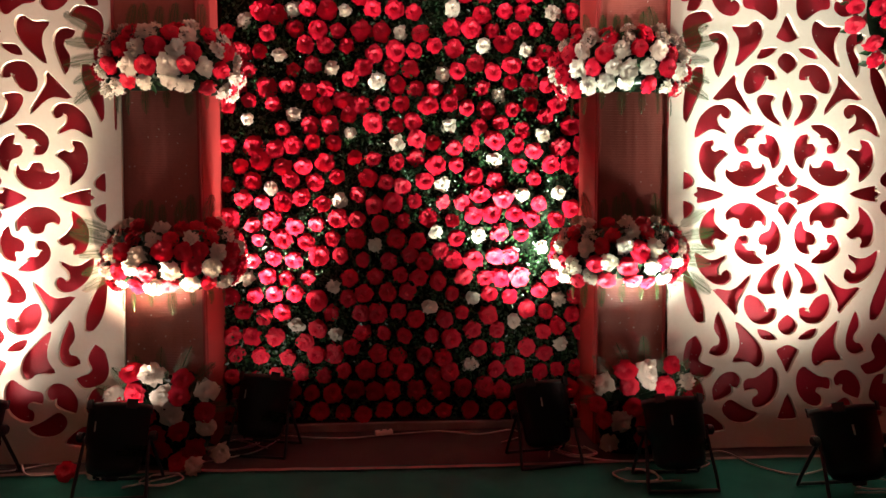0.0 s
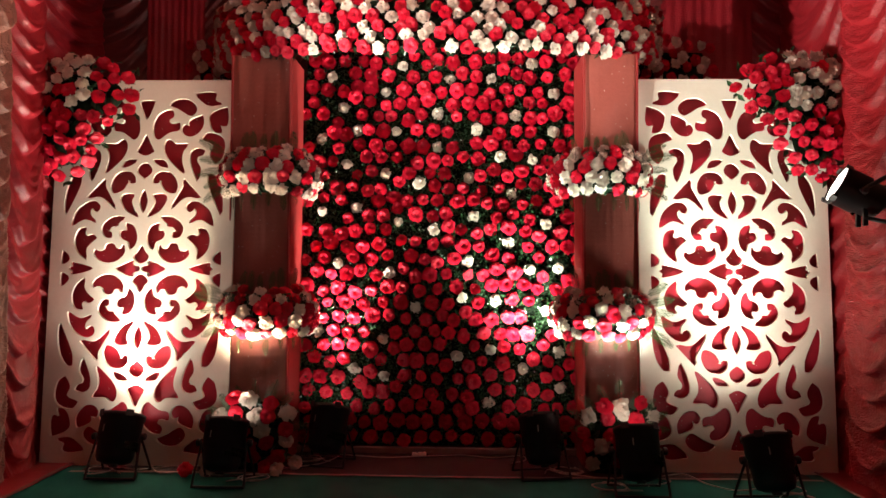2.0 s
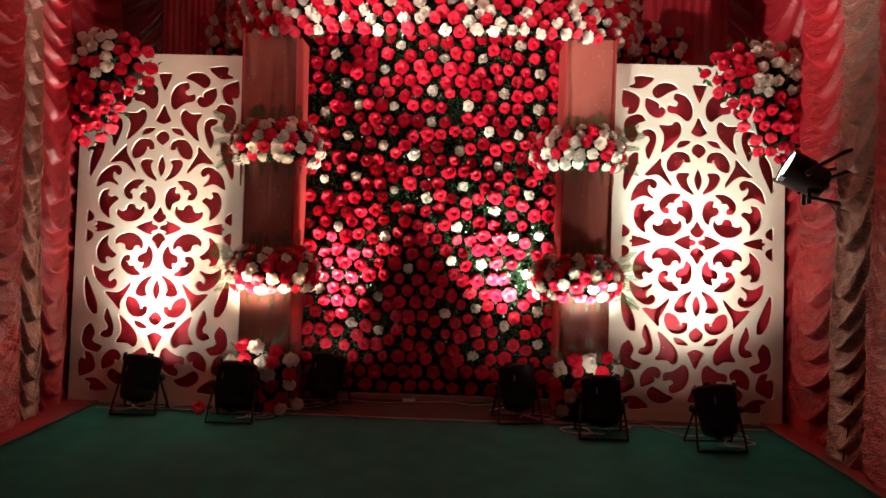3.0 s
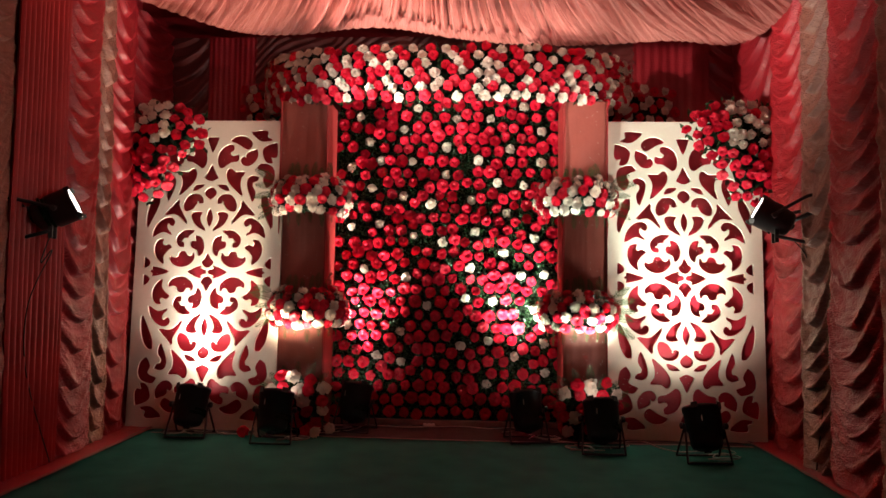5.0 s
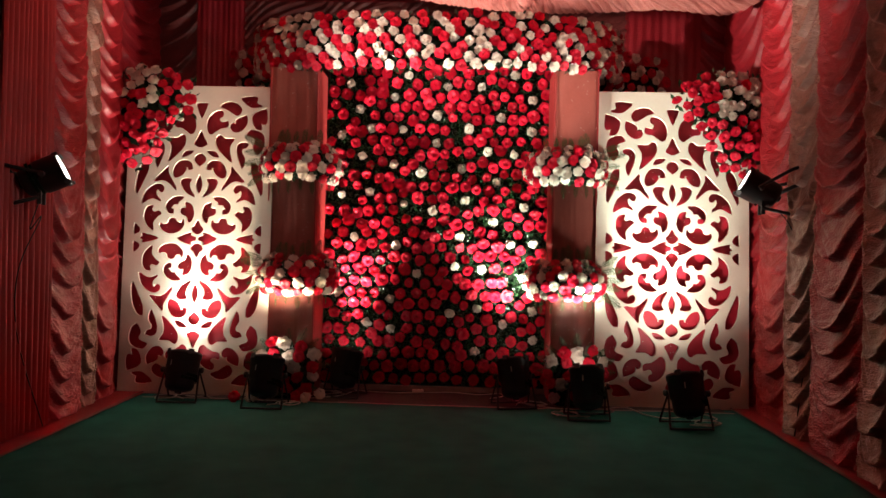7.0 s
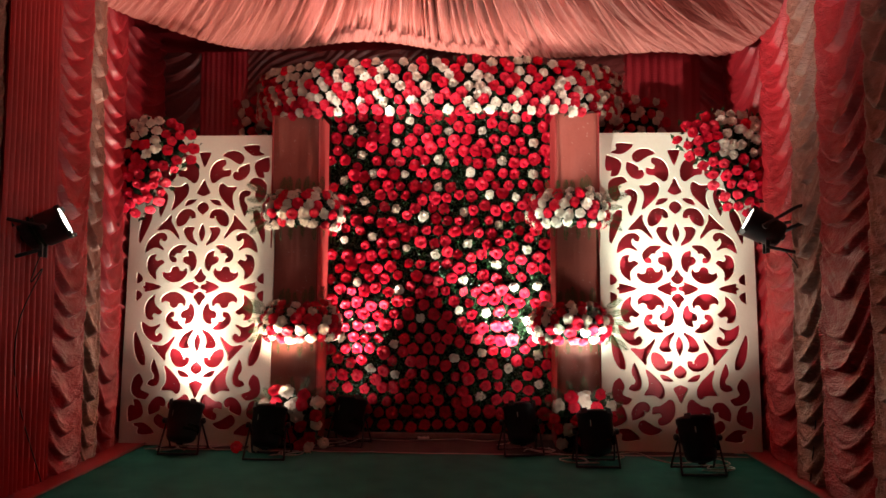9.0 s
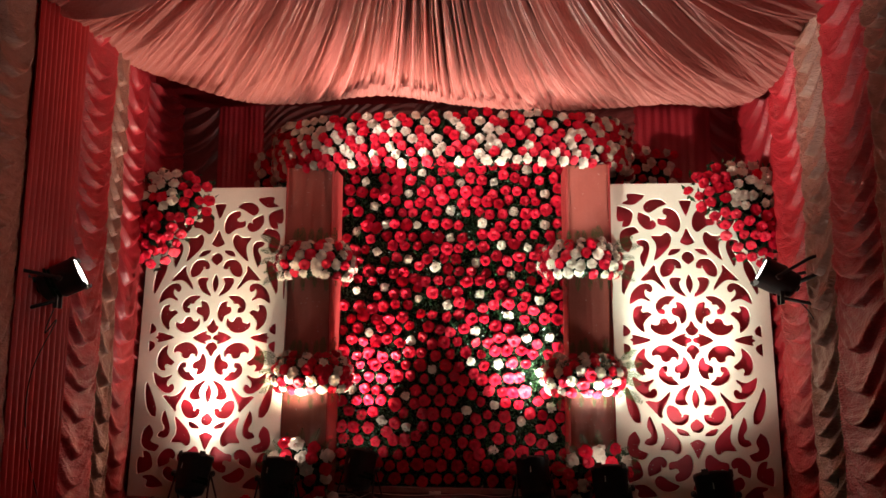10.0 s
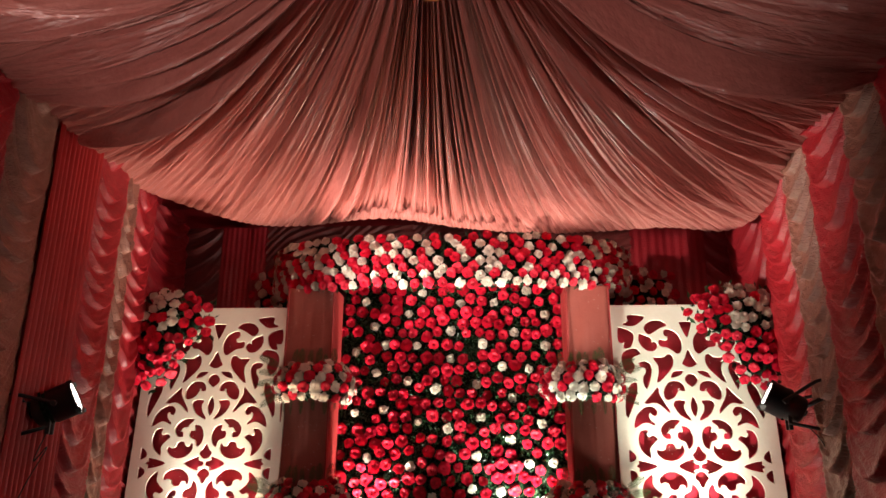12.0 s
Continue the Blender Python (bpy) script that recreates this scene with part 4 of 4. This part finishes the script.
# the two panel lamps spill widely round their narrow beam
for (x, y, *_), power in ((CANS[0], 0.2), (CANS[5], 0.18)):
    spot("stage_lamp_spill", (x, y + 0.1, 0.44), (x, -0.02, 1.5), CAN_WATTS * power, (1.0, 0.9, 0.78), 130, 1.0, 0.1)
SIDE = (
    ((-2.52, -1.38, 1.57), (0.86, 0.31, 0.45), LEFT, 13.0, 56),
    ((1.93, -0.72, 1.63), (-0.86, 0.18, 0.48), RIGHT, 3.6, 60),
    # rear pair: out of view, added to brighten the ceiling and side curtains
    ((-2.5, -4.3, 1.62), (0.5, 0.4, 0.74), LEFT, 1.75, 104),
    ((2.03, -4.3, 1.62), (-0.62, 0.4, 0.4), RIGHT, 1.5, 104),
)
for place, way, wx, power, cone in SIDE:
    clamp_lamp(place, way, "black drum lamp clamped before side curtain, lit; rear pair added unseen", wx)
    d = Vector(way).normalized()
    spot("side_lamp_light", Vector(place) + d * 0.15, Vector(place) + d * 2, SIDE_WATTS * power, WHITE, cone, 1.0, 0.08)


# ---- pendant lamp ----
def pendant(x, y, z):
    top = thing("pendant_lamp", pose(x, y, z), "cylindrical gold lattice pendant lamp under the ceiling hub, lit", "pendant lamp")
    part("diffuser", lathe([(0.098, 0.012), (0.098, 0.31)], 32), LAMP_GLOW, top, "glowing inner drum", True)
    part("bulb", lathe([(0.0, 0.05), (0.02, 0.055), (0.03, 0.08), (0.02, 0.12), (0.012, 0.14)], 16), glowing("bulb_glow", (1.0, 0.75, 0.45), 8.0), top, "", True)
    for h in (0.0, 0.31):
        part("rim", lathe([(0.1, h), (0.118, h), (0.118, h + 0.014), (0.1, h + 0.014), (0.1, h)], 32), GOLD_SHADE, top, "brass rim", True)
    lattice = bmesh.new()
    rnd = random.Random(4)
    for k in range(170):
        a, h = rnd.uniform(0, 6.28), rnd.uniform(0.04, 0.29)
        r = rnd.uniform(0.012, 0.03)
        ring = [(0.11 * math.cos(a + r / 0.11 * math.cos(t)), 0.11 * math.sin(a + r / 0.11 * math.cos(t)), h + r * math.sin(t)) for t in (2 * math.pi * q / 10 for q in range(11))]
        tube(ring, 0.0035, 4, lattice)
    part("lattice", lattice, GOLD_SHADE, top, "pierced gold lattice", True)
    part("stem", tube([(0, 0, 0.3), (0, 0, HUB.z - z)], 0.012), GOLD_SHADE, top)
    lamp = bpy.data.lights.new("pendant_lamp_light", "POINT")
    lamp.energy, lamp.color, lamp.shadow_soft_size = PENDANT_WATTS, (1.0, 0.66, 0.4), 0.06
    ob = new("pendant_lamp_light", lamp)
    ob.location = (x, y, z - 0.02)


pendant(-0.23, -2.52, 3.52)

# ---- clutter on the floor ----
cable([(-0.9, 0.22, 0.014), (-0.6, 0.16, 0.013), (-0.35, 0.2, 0.013), (-0.1, 0.24, 0.013), (0.1, 0.18, 0.013), (0.28, 0.24, 0.013), (0.3, 0.12, 0.016), (0.2, 0.05, 0.014)], "thin pinkish cable lying in a loop")
cable([(0.4, 0.0, 0.014), (0.5, -0.12, 0.014), (0.62, -0.2, 0.013), (0.8, -0.24, 0.013), (0.98, -0.2, 0.014), (1.1, -0.28, 0.014), (0.95, -0.36, 0.008)], "thin pinkish cable behind the lamps")
cable([(1.05, -0.2, 0.014), (1.22, -0.14, 0.014), (1.3, -0.3, 0.008), (1.42, -0.42, 0.01), (1.6, -0.36, 0.01), (1.75, -0.28, 0.01), (1.8, -0.42, 0.01), (1.65, -0.5, 0.01)], "pinkish cable in a loop before the panel")
cable([(-2.3, -0.12, 0.014), (-2.05, -0.18, 0.014), (-1.85, -0.1, 0.014), (-1.75, -0.2, 0.014), (-1.9, -0.24, 0.014), (-2.0, -0.12, 0.02)], "pinkish cable in a loop before the panel")
cable([(-1.3, -0.18, 0.014), (-1.1, -0.08, 0.014), (-0.98, 0.0, 0.014), (-0.9, 0.16, 0.014)], "pinkish cable beside the lamp")
cable([(-2.52, -1.42, 1.45), (-2.56, -1.46, 1.25), (-2.5, -1.45, 1.32), (-2.6, -1.5, 1.0), (-2.66, -1.4, 0.6), (-2.62, -1.2, 0.03)], "thin black cable hanging from the side lamp", BLACK_CABLE)
cable([(2.05, -0.76, 1.48), (2.12, -0.8, 1.36), (2.16, -0.85, 1.1), (2.15, -0.95, 0.6), (2.12, -0.9, 0.03)], "thin black cable hanging from the side lamp", BLACK_CABLE)
for k, (x, y, *_) in enumerate(CANS):
    rnd = random.Random(300 + k)
    loop = [(x + 0.02, y - 0.02, 0.02)]
    for q in range(9):
        a = q * 1.3 + k
        loop.append((x + (0.16 if k % 2 else -0.14) + 0.09 * math.cos(a) + rnd.uniform(-0.02, 0.02), y + 0.06 + 0.07 * math.sin(a) + rnd.uniform(-0.02, 0.02), 0.013 + 0.004 * (q % 3)))
    cable(loop, "slack loops of a thin pinkish lamp cable")
plug = thing("extension_socket", pose(-0.38, 0.2, 0.014, 0, 0, 12), "small white extension socket on the floor cable", "socket")
part("body", box(-0.045, 0.045, -0.018, 0.018, 0, 0.024, 0.005), PLUG, plug)
for x in (-0.02, 0.015):
    part("socket_hole", box(x, x + 0.012, -0.006, 0.006, 0.0242, 0.0255), BLACK_METAL, plug)


def fallen(x, y, white, seed):
    rnd = random.Random(seed)
    mesh = rnd.choice(WHITE_BLOOMS if white else RED_ROSES)
    ob = new("white_carnation" if white else "red_rose", mesh)
    ob.matrix_basis = facing((x, y, 0.045), (rnd.uniform(-0.6, 0.6), -1, rnd.uniform(0.2, 0.8)), (0.045, 0.045, 0.045), rnd.uniform(0, 6))
    tagged(ob, "fallen white carnation on the carpet" if white else "fallen red cloth rose on the carpet", "flower", "fallen flowers")


for x, y, white in ((-1.73, -0.28, False), (-1.6, -0.27, True), (-1.2, -0.24, True), (-1.12, -0.1, True), (-1.28, -0.2, False)):
    fallen(x, y, white, int(x * 100))

flower_wall()
